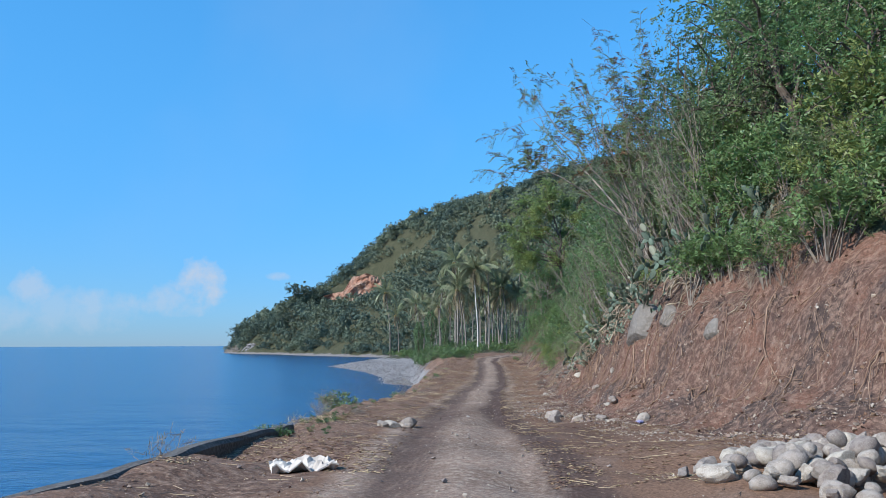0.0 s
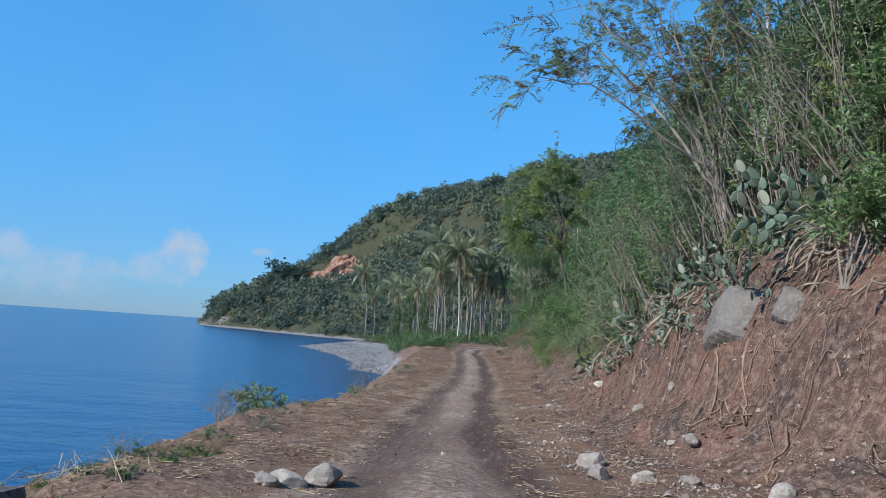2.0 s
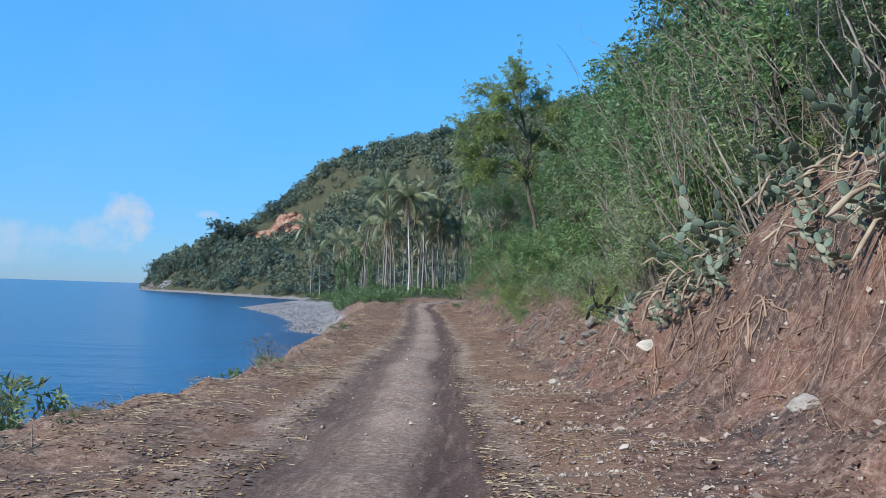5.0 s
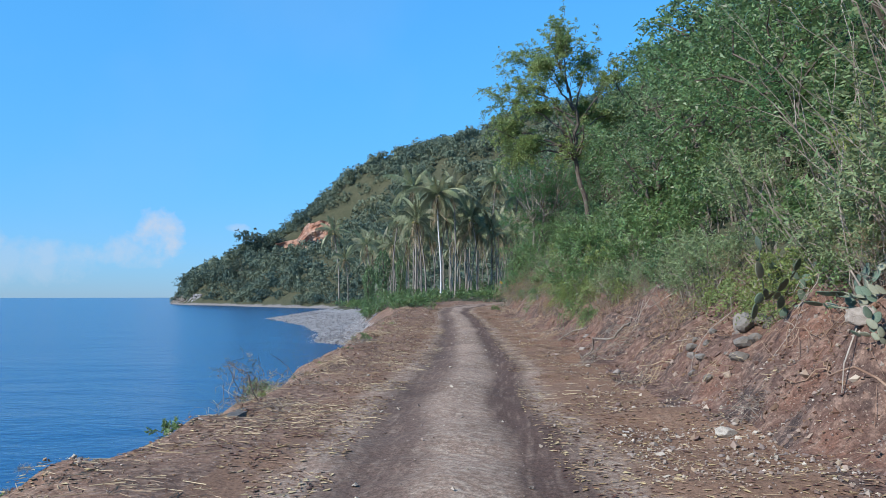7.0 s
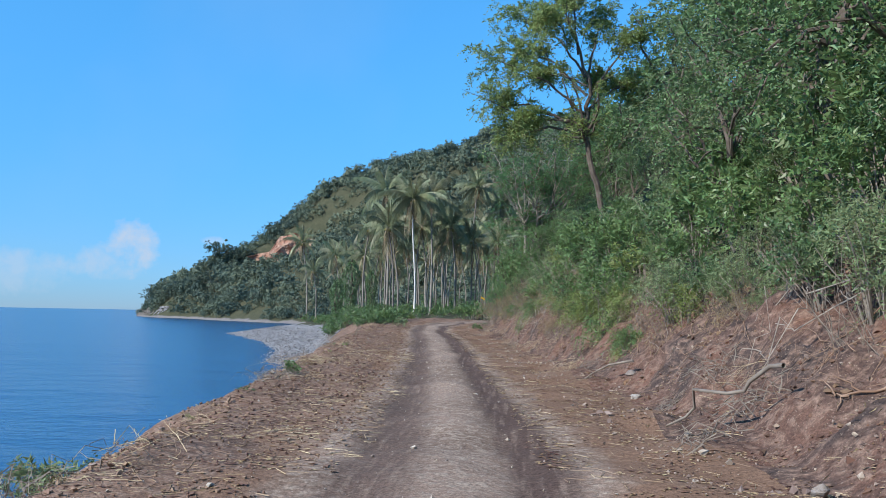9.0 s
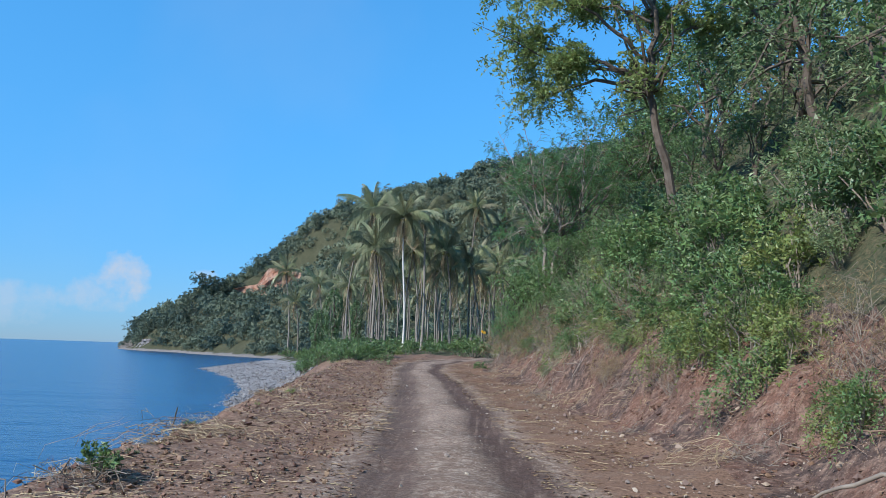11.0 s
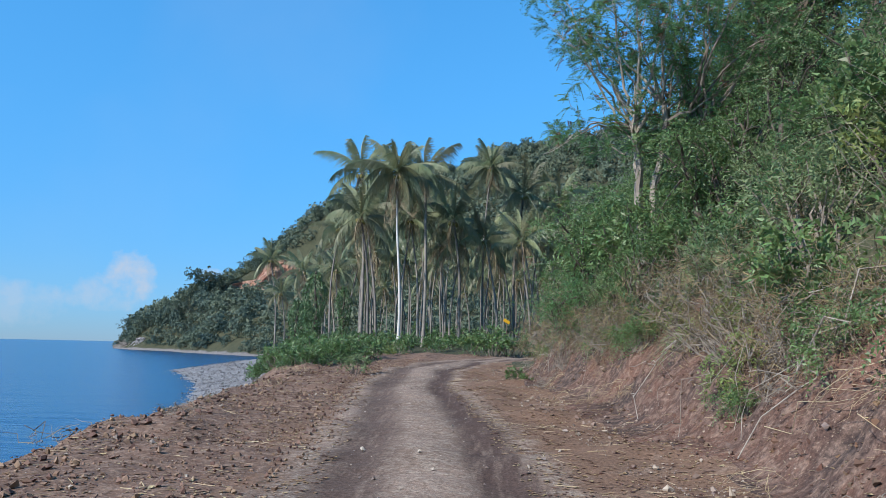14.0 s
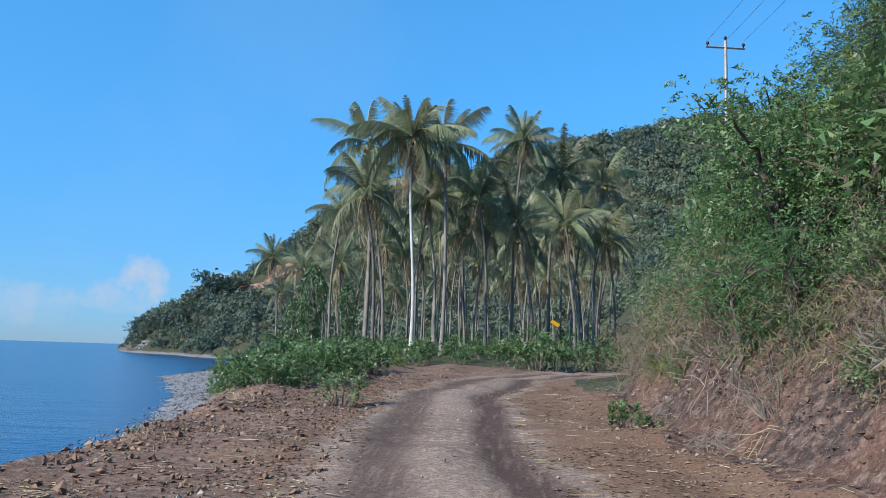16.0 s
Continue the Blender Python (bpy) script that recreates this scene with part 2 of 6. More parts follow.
M_COBBLE = material("grey_cobble", (0.25, 0.24, 0.24), 0.9, (0.19, 0.18, 0.18), None, 0.9, 20, 0, island=0.4)
M_LITTER = material("brown_leaf_litter", (0.33, 0.23, 0.145), 0.9, (0.19, 0.11, 0.068), None, 0.7, 9, 0, island=0.75)
M_CLOD = material("earth_clods", (0.17, 0.095, 0.062), 0.95, (0.105, 0.066, 0.048), None, 0.9, 20, 0, island=0.35)
M_BANKSTONE = material("earthy_stones", (0.32, 0.255, 0.21), 0.95, (0.21, 0.145, 0.11), None, 0.9, 20, 0, island=0.42)
M_ROCK = material("pale_rock", (0.36, 0.315, 0.27), 0.9, (0.23, 0.195, 0.165), (0.46, 0.42, 0.37), 2.2, 18, 0.5, 0.03, obj_rand=0.32)
M_BOULDER = material("grey_boulder", (0.185, 0.17, 0.152), 0.9, (0.13, 0.112, 0.095), (0.235, 0.208, 0.18), 1.2, 14, 0.6, 0.03)
M_PEBBLE = material("small_stones", (0.36, 0.31, 0.265), 0.95, (0.25, 0.20, 0.165), None, 0.9, 20, 0, island=0.42)
M_RUBBLE = material("red_rubble", (0.25, 0.165, 0.12), 0.95, (0.19, 0.12, 0.085), None, 0.9, 20, 0, island=0.4)
M_CONCRETE = material("stained_concrete", (0.12, 0.108, 0.096), 0.9, (0.07, 0.064, 0.058), (0.19, 0.175, 0.16), 1.5, 20, 0.4, 0.02)
M_ROOT = material("bare_roots", (0.32, 0.22, 0.155), 0.85, (0.20, 0.12, 0.08), None, 3, 40, 0.3, 0.01)
M_DEADSTEM = material("bleached_dead_stem", (0.36, 0.30, 0.225), 0.9, (0.19, 0.14, 0.10), None, 5, 40, 0.4, 0.01, obj_rand=0.2)
M_BARK = material("pale_bark", (0.26, 0.225, 0.185), 0.9, (0.17, 0.14, 0.115), None, 4, 30, 0.5, 0.01)
M_SILVER = material("silvery_bark", (0.38, 0.335, 0.285), 0.85, (0.26, 0.22, 0.185), None, 3, 25, 0.4, 0.01)
M_DARKBARK = material("grey_brown_bark", (0.14, 0.115, 0.095), 0.9, (0.09, 0.07, 0.055), None, 4, 30, 0.5, 0.01)
M_PALMBARK = material("palm_trunk_bark", (0.25, 0.225, 0.20), 0.9, (0.165, 0.147, 0.128), None, 2, 14, 0.6, 0.03, obj_rand=0.25)
M_WHITEWASH = material("whitened_trunk", (0.62, 0.60, 0.56), 0.9, (0.48, 0.46, 0.43), None, 1.5, 14, 0.4, 0.02)
M_FROND = material("palm_frond", (0.165, 0.205, 0.105), 0.42, (0.29, 0.30, 0.175), None, 0.9, 8, 0, leafy=0.3, obj_rand=0.35, spec=0.45)
M_FROND_DRY = material("dry_palm_frond", (0.38, 0.31, 0.20), 0.8, (0.17, 0.125, 0.07), None, 0.6, 8, 0, leafy=0.15, obj_rand=0.2)
M_NUT = material("coconut_husk", (0.22, 0.20, 0.06), 0.6, (0.16, 0.12, 0.04), None, 6, 30, 0.1)
M_LEAF = material("bush_leaf", (0.165, 0.25, 0.09), 0.45, (0.11, 0.185, 0.068), None, 0.9, 9, 0, island=0.4, leafy=0.34, spec=0.5)
M_LEAF_YEL = material("yellow_green_leaf", (0.24, 0.285, 0.09), 0.45, (0.16, 0.215, 0.07), None, 0.9, 9, 0, island=0.35, leafy=0.35, spec=0.35)
M_LEAF_LIGHT = material("light_green_leaf", (0.30, 0.36, 0.13), 0.45, (0.22, 0.29, 0.10), None, 0.9, 9, 0, island=0.35, leafy=0.5, spec=0.35)
M_LEAF_DARK = material("dark_leaf", (0.11, 0.18, 0.072), 0.45, (0.075, 0.13, 0.052), None, 0.9, 9, 0, island=0.4, leafy=0.25, spec=0.5)
M_FEATHER = material("feathery_leaf", (0.225, 0.285, 0.14), 0.6, (0.16, 0.215, 0.10), None, 0.9, 9, 0, island=0.4, leafy=0.35)
M_FEATHER_GREEN = material("fine_green_leaf", (0.145, 0.265, 0.105), 0.6, (0.11, 0.21, 0.085), None, 0.9, 9, 0, island=0.35, leafy=0.5)
M_FEATHER_RED = material("withered_leaf", (0.20, 0.115, 0.065), 0.7, (0.13, 0.075, 0.045), None, 0.9, 9, 0, island=0.35, leafy=0.3)
M_DRYLEAF = material("dry_grass", (0.30, 0.235, 0.135), 0.9, (0.21, 0.15, 0.085), None, 0.9, 9, 0, island=0.35, leafy=0.2)
# far foliage: bluish, paler greens with distance haze mixed into the leaf colours
M_FARLEAF = material("hill_foliage", (0.060, 0.098, 0.082), 0.7, (0.135, 0.168, 0.11), (0.18, 0.20, 0.12), 0.022, 0.10, 0, island=0.22, leafy=0.22)
M_CACTUS = material("prickly_pear_skin", (0.10, 0.145, 0.10), 0.6, (0.075, 0.11, 0.078), (0.15, 0.185, 0.135), 5, 60, 0.2, 0.01, obj_rand=0.3, spec=0.4)
M_CACTUS_PALE = material("pale_dusty_pad", (0.28, 0.285, 0.21), 0.7, (0.20, 0.215, 0.155), None, 5, 60, 0.2, 0.01, obj_rand=0.2)
M_STRAW = material("straw_and_twigs", (0.42, 0.33, 0.22), 0.9, (0.25, 0.175, 0.11), None, 0.7, 9, 0, island=0.45)
M_POLE = material("pole_steel", (0.42, 0.42, 0.41), 0.5, (0.34, 0.34, 0.33), None, 3, 20, 0.05, metal=0.3)
M_INSUL = material("brown_ceramic", (0.07, 0.03, 0.022), 0.3, (0.05, 0.022, 0.018), None, 3, 20, 0)
M_WIRE = material("wire_metal", (0.10, 0.10, 0.10), 0.5, (0.08, 0.08, 0.08), None, 3, 20, 0)
M_SACK = material("white_cloth", (0.62, 0.58, 0.52), 0.9, (0.48, 0.43, 0.38), None, 4, 30, 0.4, 0.01)
M_BLUE = material("blue_plastic", (0.22, 0.22, 0.42), 0.5, (0.30, 0.29, 0.48), None, 6, 30, 0.1)
M_YELLOW = material("yellow_board", (0.75, 0.42, 0.02), 0.5, (0.65, 0.35, 0.02), None, 3, 20, 0)

# sea water: ripples of three sizes on a dark glossy body
M_SEA = bpy.data.materials.new("sea_water")
M_SEA.use_nodes = True
sn, sl = M_SEA.node_tree.nodes, M_SEA.node_tree.links
sb = sn["Principled BSDF"]
sb.inputs["Base Color"].default_value = (0.005, 0.047, 0.135, 1)
sb.inputs["Roughness"].default_value, sb.inputs["IOR"].default_value = 0.22, 1.33
stc = sn.new("ShaderNodeTexCoord")
prev = None
for sc, st, strength in ((0.07, 0.28, 0.55), (0.45, 0.6, 0.6), (2.6, 0.7, 0.5)):
    mp = sn.new("ShaderNodeMapping")
    mp.inputs["Scale"].default_value = (sc * st, sc, sc)
    mp.inputs["Rotation"].default_value = (0, 0, 0.12)
    tx = sn.new("ShaderNodeTexNoise")
    tx.inputs["Scale"].default_value, tx.inputs["Detail"].default_value = 1.0, 3.0
    bp = sn.new("ShaderNodeBump")
    bp.inputs["Strength"].default_value, bp.inputs["Distance"].default_value = strength, 0.35 / sc ** 0.6 * 0.35
    sl.new(stc.outputs["Object"], mp.inputs[0])
    sl.new(mp.outputs[0], tx.inputs[0])
    sl.new(tx.outputs[0], bp.inputs["Height"])
    if prev:
        sl.new(prev, bp.inputs["Normal"])
    prev = bp.outputs[0]
sl.new(prev, sb.inputs["Normal"])

# ---------------------------------------------------------------- mesh helpers


def mesh_data(name, V, F, mat, smooth=False, slots=None):
    """Mesh data from arrays of vertices and of triangles or quads."""
    V, F = np.asarray(V, np.float32), np.asarray(F, np.int32)
    me = bpy.data.meshes.new(name)
    k = F.shape[1]
    me.vertices.add(len(V))
    me.vertices.foreach_set("co", V.ravel())
    me.loops.add(F.size)
    me.loops.foreach_set("vertex_index", F.ravel())
    me.polygons.add(len(F))
    me.polygons.foreach_set("loop_start", np.arange(0, F.size, k, dtype=np.int32))
    me.polygons.foreach_set("loop_total", np.full(len(F), k, np.int32))
    for mt in (mat if isinstance(mat, (list, tuple)) else [mat]):
        me.materials.append(mt)
    if slots is not None:
        me.polygons.foreach_set("material_index", np.asarray(slots, np.int32))
    me.polygons.foreach_set("use_smooth", np.full(len(F), smooth))
    me.update(calc_edges=True)
    return me


def part(name, me, parent, m=None, label=""):
    ob = new(name, me)
    ob.parent = parent
    if m is not None:
        ob.matrix_basis = m
    if label:
        ob["label"] = label
    return ob


class Geo:
    """Collects vertices and quads."""
    def __init__(self):
        self.v, self.f, self.n = [], [], 0

    def add(self, V, F):
        V, F = np.asarray(V, float).reshape(-1, 3), np.asarray(F, int)
        self.v.append(V)
        self.f.append(F + self.n)
        self.n += len(V)
        return self

    def data(self, name, mat, smooth=False):
        return mesh_data(name, np.concatenate(self.v), np.concatenate(self.f), mat, smooth)


def tube(points, radii, sides=6):
    """A tapered tube of quads along points, closed at its end by its taper."""
    P = np.asarray(points, float)
    R = np.broadcast_to(np.asarray(radii, float), (len(P),))
    T = np.gradient(P, axis=0)
    T /= np.linalg.norm(T, axis=1, keepdims=True) + 1e-9
    ref = np.array([0.31, 0.17, 0.93]) if abs(T[:, 2]).mean() < 0.8 else np.array([0.95, 0.2, 0.1])
    A = np.cross(T, ref)
    A /= np.linalg.norm(A, axis=1, keepdims=True) + 1e-9
    B = np.cross(T, A)
    a = np.linspace(0, 2 * np.pi, sides, endpoint=False)
    V = P[:, None] + R[:, None, None] * (np.cos(a)[None, :, None] * A[:, None] + np.sin(a)[None, :, None] * B[:, None])
    i, j = np.meshgrid(np.arange(len(P) - 1), np.arange(sides), indexing="ij")
    F = np.stack([i * sides + j, i * sides + (j + 1) % sides, (i + 1) * sides + (j + 1) % sides, (i + 1) * sides + j], -1).reshape(-1, 4)
    return V.reshape(-1, 3), F


def leaf_quads(P, along, L, W, g, facing=None):
    """One pointed blade a leaf: it starts at P and points along, turned to its facing if one is given."""
    P, along = np.asarray(P, float), np.asarray(along, float)
    if facing is not None:
        face = facing / (np.linalg.norm(facing, axis=1, keepdims=True) + 1e-9)
        along = along - face * (along * face).sum(1, keepdims=True)
    along = along / (np.linalg.norm(along, axis=1, keepdims=True) + 1e-9)
    side = np.cross(face, along) if facing is not None else np.cross(along, g.normal(size=P.shape))
    side /= np.linalg.norm(side, axis=1, keepdims=True) + 1e-9
    L, W = np.broadcast_to(L, (len(P),))[:, None], np.broadcast_to(W, (len(P),))[:, None]
    V = np.stack([P - side * W, P + side * W * 0.8 + along * L * 0.25, P + along * L], 1).reshape(-1, 3)
    return V, np.arange(3 * len(P)).reshape(-1, 3)


def halves(F):
    """Quads as triangles."""
    return np.concatenate([F[:, [0, 1, 2]], F[:, [0, 2, 3]]])


def bent(p0, p1, sag, g, n=7, wob=0.06):
    """A wavering line from p0 to p1 that bows by sag."""
    p0, p1 = np.asarray(p0, float), np.asarray(p1, float)
    t = np.linspace(0, 1, n)[:, None]
    line = p0 + (p1 - p0) * t + np.asarray(sag, float) * (4 * t * (1 - t))
    w = g.normal(size=(n, 3)) * wob * np.linalg.norm(p1 - p0) * 0.5
    w[0] = 0
    return line + w * np.sin(np.pi * np.clip(t, 0, 1)) ** 0.5


def grid_noise(x, y, s, seed=0):
    """Smooth value noise on the plane, about -1 to 1."""
    x, y = np.asarray(x, float) / s, np.asarray(y, float) / s
    xi, yi = np.floor(x), np.floor(y)
    fx, fy = x - xi, y - yi
    fx, fy = fx * fx * (3 - 2 * fx), fy * fy * (3 - 2 * fy)
    def h(a, b):
        v = np.sin(a * 127.1 + b * 311.7 + seed * 74.7) * 43758.5453
        return (v - np.floor(v)) * 2 - 1
    return (h(xi, yi) * (1 - fx) + h(xi + 1, yi) * fx) * (1 - fy) + (h(xi, yi + 1) * (1 - fx) + h(xi + 1, yi + 1) * fx) * fy


# ---------------------------------------------------------------- the lie of the land
SEA_Z = -3.0
SHORE = np.array([(-3.6, -40), (-3.6, 10), (-5.6, 25), (-6.3, 45), (-8.0, 60), (-10.5, 75), (-14.5, 92), (-18, 104), (-23, 125), (-31, 148), (-41, 170),
                  (-49, 187), (-48, 205), (-40, 240), (-52, 300), (-95, 352), (-122, 385), (-140, 418), (-172, 450), (-205, 500),
                  (-222, 540), (-224, 610), (-190, 720), (-120, 900), (100, 1200)], float)


def shore_distance(x, y):
    """How far inland a place lies; negative at sea."""
    P = np.stack([np.ravel(x), np.ravel(y)], 1).astype(float)
    best, side = np.full(len(P), 1e9), np.zeros(len(P))
    for a, b in zip(SHORE[:-1], SHORE[1:]):
        d = b - a
        t = np.clip(((P - a) @ d) / (d @ d), 0, 1)
        off = P - (a + t[:, None] * d)
        r = np.hypot(*off.T)
        s = d[1] * off[:, 0] - d[0] * off[:, 1]
        near = r < best - 1e-6
        best = np.where(near, r, best)
        side = np.where(near, s, side)
    return np.where(side >= 0, best, -best).reshape(np.shape(x))


def road_z(y):
    return np.interp(y, [-10, 0, 10, 16, 20, 22.7, 32, 40, 50, 60, 68, 74, 80, 95, 110, 123, 160, 260], [.5, .47, .42, .3, .12, 0, -.25, -.35, -.42, -.42, -.33, -.26, -.19, .12, .5, .9, 1.6, 3.0])


def road_x(y):
    return np.interp(y, [-10, 0, 10, 20, 29, 42, 55, 64, 78, 92, 100, 108, 114], [4.2, 3.6, 2.6, 1.4, .6, -.35, -.9, -1.6, -2.75, -4.3, -4.6, -3.4, 0.0])


def edge_x(y):
    return np.interp(y, [-10, 10, 17, 24, 30, 40, 48, 55, 60, 66, 72, 80, 88, 97, 110, 130], [-1.3, -1.3, -1.6, -3.0, -3.5, -3.5, -4.1, -4.9, -5.5, -5.9, -6.5, -7.6, -8.4, -9.0, -11, -15])


def foot_x(y):
    return np.interp(y, [-10, 8, 18, 25, 29, 33, 38, 45, 53, 59, 64, 72, 79, 86, 95, 101, 106, 112, 125, 150, 200, 260, 320],
                     [9.5, 9.0, 6.6, 4.4, 3.6, 3.5, 3.3, 3.0, 2.6, 2.3, 1.9, 1.1, 0.7, 0.0, -0.9, -0.6, 3.0, 9, 12, 16, 18, 14, 4])


def bank_h(y):
    return np.interp(y, [-10, 10, 20, 26, 31, 34, 37, 41, 46, 52, 56, 60, 66, 72, 80, 90, 100, 110], [3.2, 3.2, 3.4, 3.5, 3.5, 2.9, 1.6, 1.3, 1.5, 1.9, 1.5, 1.4, 1.5, 1.9, 1.6, 1.7, 1.4, 0.5])


def bank_w(y):
    return np.interp(y, [-10, 10, 22, 28, 33, 38, 46, 52, 60, 80, 100], [3.0, 3.0, 3.0, 2.6, 2.3, 1.3, 1.7, 2.2, 1.6, 1.6, 1.3])


def land(x, y):
    """Height of the ground sheet."""
    x, y = np.asarray(x, float), np.asarray(y, float)
    zr, xl, xf = road_z(y), edge_x(y), foot_x(y)
    s = shore_distance(x, y)
    n1, n2, n3 = grid_noise(x, y, 1.1, 1), grid_noise(x, y, 0.45, 2), grid_noise(x, y, 5.0, 3)
    # strip beside the sea
    d = xl + 0.35 * n3 - x
    flat = zr + 0.05 * n1 + 0.03 * n2
    cx = x - road_x(y)
    rut = np.exp(-((np.abs(cx) - 0.76) / 0.24) ** 2)
    flat = flat - 0.05 * rut * (y < 112) + 0.03 * np.exp(-(cx / 0.3) ** 2)
    flat = flat + 0.10 * np.clip((np.abs(cx) - 1.5) / 2, 0, 1) * (n1 + 0.6)
    slope_sea = zr - np.clip(d, 0, 1.3) * 0.42 - np.clip(d - 1.3, 0, None) * 1.3 - 0.06 + 0.16 * n1
    base = np.where(d > 0, np.minimum(flat, np.maximum(slope_sea, SEA_Z - 1.5)), flat)
    # low shore beyond the road
    beach = SEA_Z + np.interp(s, [-30, 0, 6, 14, 24, 60], [-3, 0, 1.0, 2.2, 3.2, 4.0]) + 0.06 * n1
    k = np.clip((y - 88) / 16, 0, 1)
    low = np.minimum(beach, zr + 0.1 * n1)
    e = np.clip((x - xl + 5.5) / 5.5, 0, 1)
    e = e * e * (3 - 2 * e)
    base = base * (1 - k) + (np.minimum(low, flat) * (1 - e) + flat * e) * k
    # bank and hill
    b = x - xf - 0.25 * n3
    hb, wb = bank_h(y), bank_w(y)
    u = np.clip(b / wb, 0, 1)
    rough = np.clip(b / 0.6, 0, 1)
    talus = np.interp(u, [0, 0.25, 0.5, 0.62, 0.75, 1], [0, 0.08, 0.2, 0.38, 0.68, 1])
    early = np.interp(y, [36, 42], [1, 0])
    bank = hb * (early * talus + (1 - early) * (0.62 * u + 0.38 * u * u * (3 - 2 * u))) + rough * (0.22 * n1 + 0.17 * n2 + 0.16 * np.abs(grid_noise(x * 0.3, y, 0.55, 61)) + 0.10 * grid_noise(x, y, 0.24, 62))
    over = np.clip(b - wb, 0, None)
    hill = np.minimum(over * 1.05, 12 + (over - 11.4) * 0.72)
    hill = np.where(over < 11.4, over * 1.05, hill) + np.clip(over, 0, 3) * 0.25 * n3
    near = np.where(b > 0, zr + bank + np.minimum(hill, 75), base)
    near = np.maximum(near, base) * (b > 0) + base * (b <= 0)
    # far hill and headland
    H = np.interp(s, [0, 6, 14, 30, 60, 80, 92, 116, 146, 178, 230, 300, 420], [0, 8, 18, 30, 43, 56, 72, 87, 98, 107, 121, 140, 162])
    f = np.clip((y - 235) / 240, 0, 1) ** 0.85 * np.interp(y, [0, 520, 620, 900], [1, 1, 0.7, 0.3])
    far = SEA_Z + H * f + 2.0 * grid_noise(x, y, 30, 5) * np.clip(s / 30, 0, 1) * (y > 300)
    far = far - 8 * np.exp(-((x + 168) / 26) ** 2) * np.clip((y - 478) / 25, 0, 1)
    # quarried shelf
    q = np.clip(1 - np.hypot((x + 108) / 40, (y - 466) / 31), 0, 1)
    far = far - 18 * np.clip(q * 2.2, 0, 1)
    far = np.where((y > 250) & (s > 0), far, -99)
    return np.where(s < -2, np.minimum(near, SEA_Z - 0.6 + 0.12 * s * (y > 110)), np.maximum(near, far))


def land1(x, y):
    return float(land(np.array([x]), np.array([y]))[0])


def axis_lines(lo, a, b, hi, step, grow, cap=5.0):
    mid = list(np.arange(a, b + 1e-6, step))
    left, s = [a], step
    while left[-1] > lo:
        s = min(s * grow, cap)
        left.append(left[-1] - s)
    right, s = [b], step
    while right[-1] < hi:
        s = min(s * grow, cap)
        right.append(right[-1] + s)
    return np.array(left[:0:-1] + mid + right[1:])


gx = axis_lines(-300, -9, 9, 300, 0.17, 1.08, 6.0)
gy = axis_lines(-40, 4, 106, 760, 0.24, 1.06, 6.0)
X, Y = np.meshgrid(gx, gy)
Z = land(X, Y)
V = np.stack([X, Y, Z], -1).reshape(-1, 3)
nx, ny = len(gx), len(gy)
i, j = np.meshgrid(np.arange(ny - 1), np.arange(nx - 1), indexing="ij")
F = np.stack([i * nx + j, i * nx + j + 1, (i + 1) * nx + j + 1, (i + 1) * nx + j], -1).reshape(-1, 4)
C = V[F].mean(1)
jag = 0.18 * grid_noise(C[:, 0], C[:, 1], 0.7, 8) + 0.4 * grid_noise(C[:, 0], C[:, 1], 2.5, 9)
bf = C[:, 0] - foot_x(C[:, 1]) + jag
slot = np.zeros(len(F), int)
slot[(C[:, 0] < road_x(C[:, 1]) - 1.9 + 0.8 * jag)] = 4
slot[bf > -0.3] = 1
slot[bf > bank_w(C[:, 1]) + 0.6 + jag] = 2
sh = shore_distance(C[:, 0], C[:, 1])
slot[(C[:, 1] > 100) & (sh > 17 + 4 * jag) & (C[:, 0] < foot_x(C[:, 1])) & (np.abs(C[:, 0] - road_x(C[:, 1])) > 2.5)] = 2
slot[(C[:, 1] > 116)] = 2
slot[(C[:, 1] > 92) & (C[:, 1] < 240) & (sh < np.interp(C[:, 1], [92, 105, 125], [5, 7, 12]) + 2 * jag) & ((C[:, 2] < -1.2 + 0.5 * jag) | (C[:, 1] > 135))] = 3
slot[(C[:, 1] <= 92) & (C[:, 0] < edge_x(C[:, 1]) - 2.0 + jag)] = 3
me = mesh_data("ground", V, F, [M_ROAD, M_BANK, M_HILL, M_BEACH, M_VERGE], True, slot)
rut = me.attributes.new("rut", "FLOAT", "POINT")
cxv = V[:, 0] - road_x(V[:, 1]) + 0.12 * grid_noise(V[:, 0], V[:, 1], 3.0, 4)
wide = 1 + 0.75 * np.exp(-((V[:, 1] - 28) / 4.5) ** 2)
bend = 0.085 * np.clip(27 - V[:, 1], 0, 6)
rv = np.maximum(0.75 * np.exp(-((cxv + 0.72) / 0.44 / wide) ** 4), np.exp(-((cxv - 0.88 - bend) / 0.36 / wide) ** 4)) * (V[:, 1] < 113)
rv = np.maximum(rv, 0.5 * np.exp(-(cxv / 1.5) ** 4 - ((V[:, 1] - 28.5) / 3.2) ** 2))
rv = np.maximum(rv, 0.6 * np.exp(-((V[:, 0] - 3.9) / 1.3) ** 2 - ((V[:, 1] - 19.5) / 5) ** 2))      # a broad darker patch between the right rut and the bank
side = me.attributes.new("side", "FLOAT", "POINT")
side.data.foreach_set("value", np.clip((np.abs(cxv) - 1.15) / 0.9, 0, 0.7).astype(np.float32))
rut.data.foreach_set("value", np.clip(rv * 1.1, 0, 1).astype(np.float32))
ground = tagged(new("ground", me), "dirt coast road cut below a bare red earth bank", "ground", kind="structure")

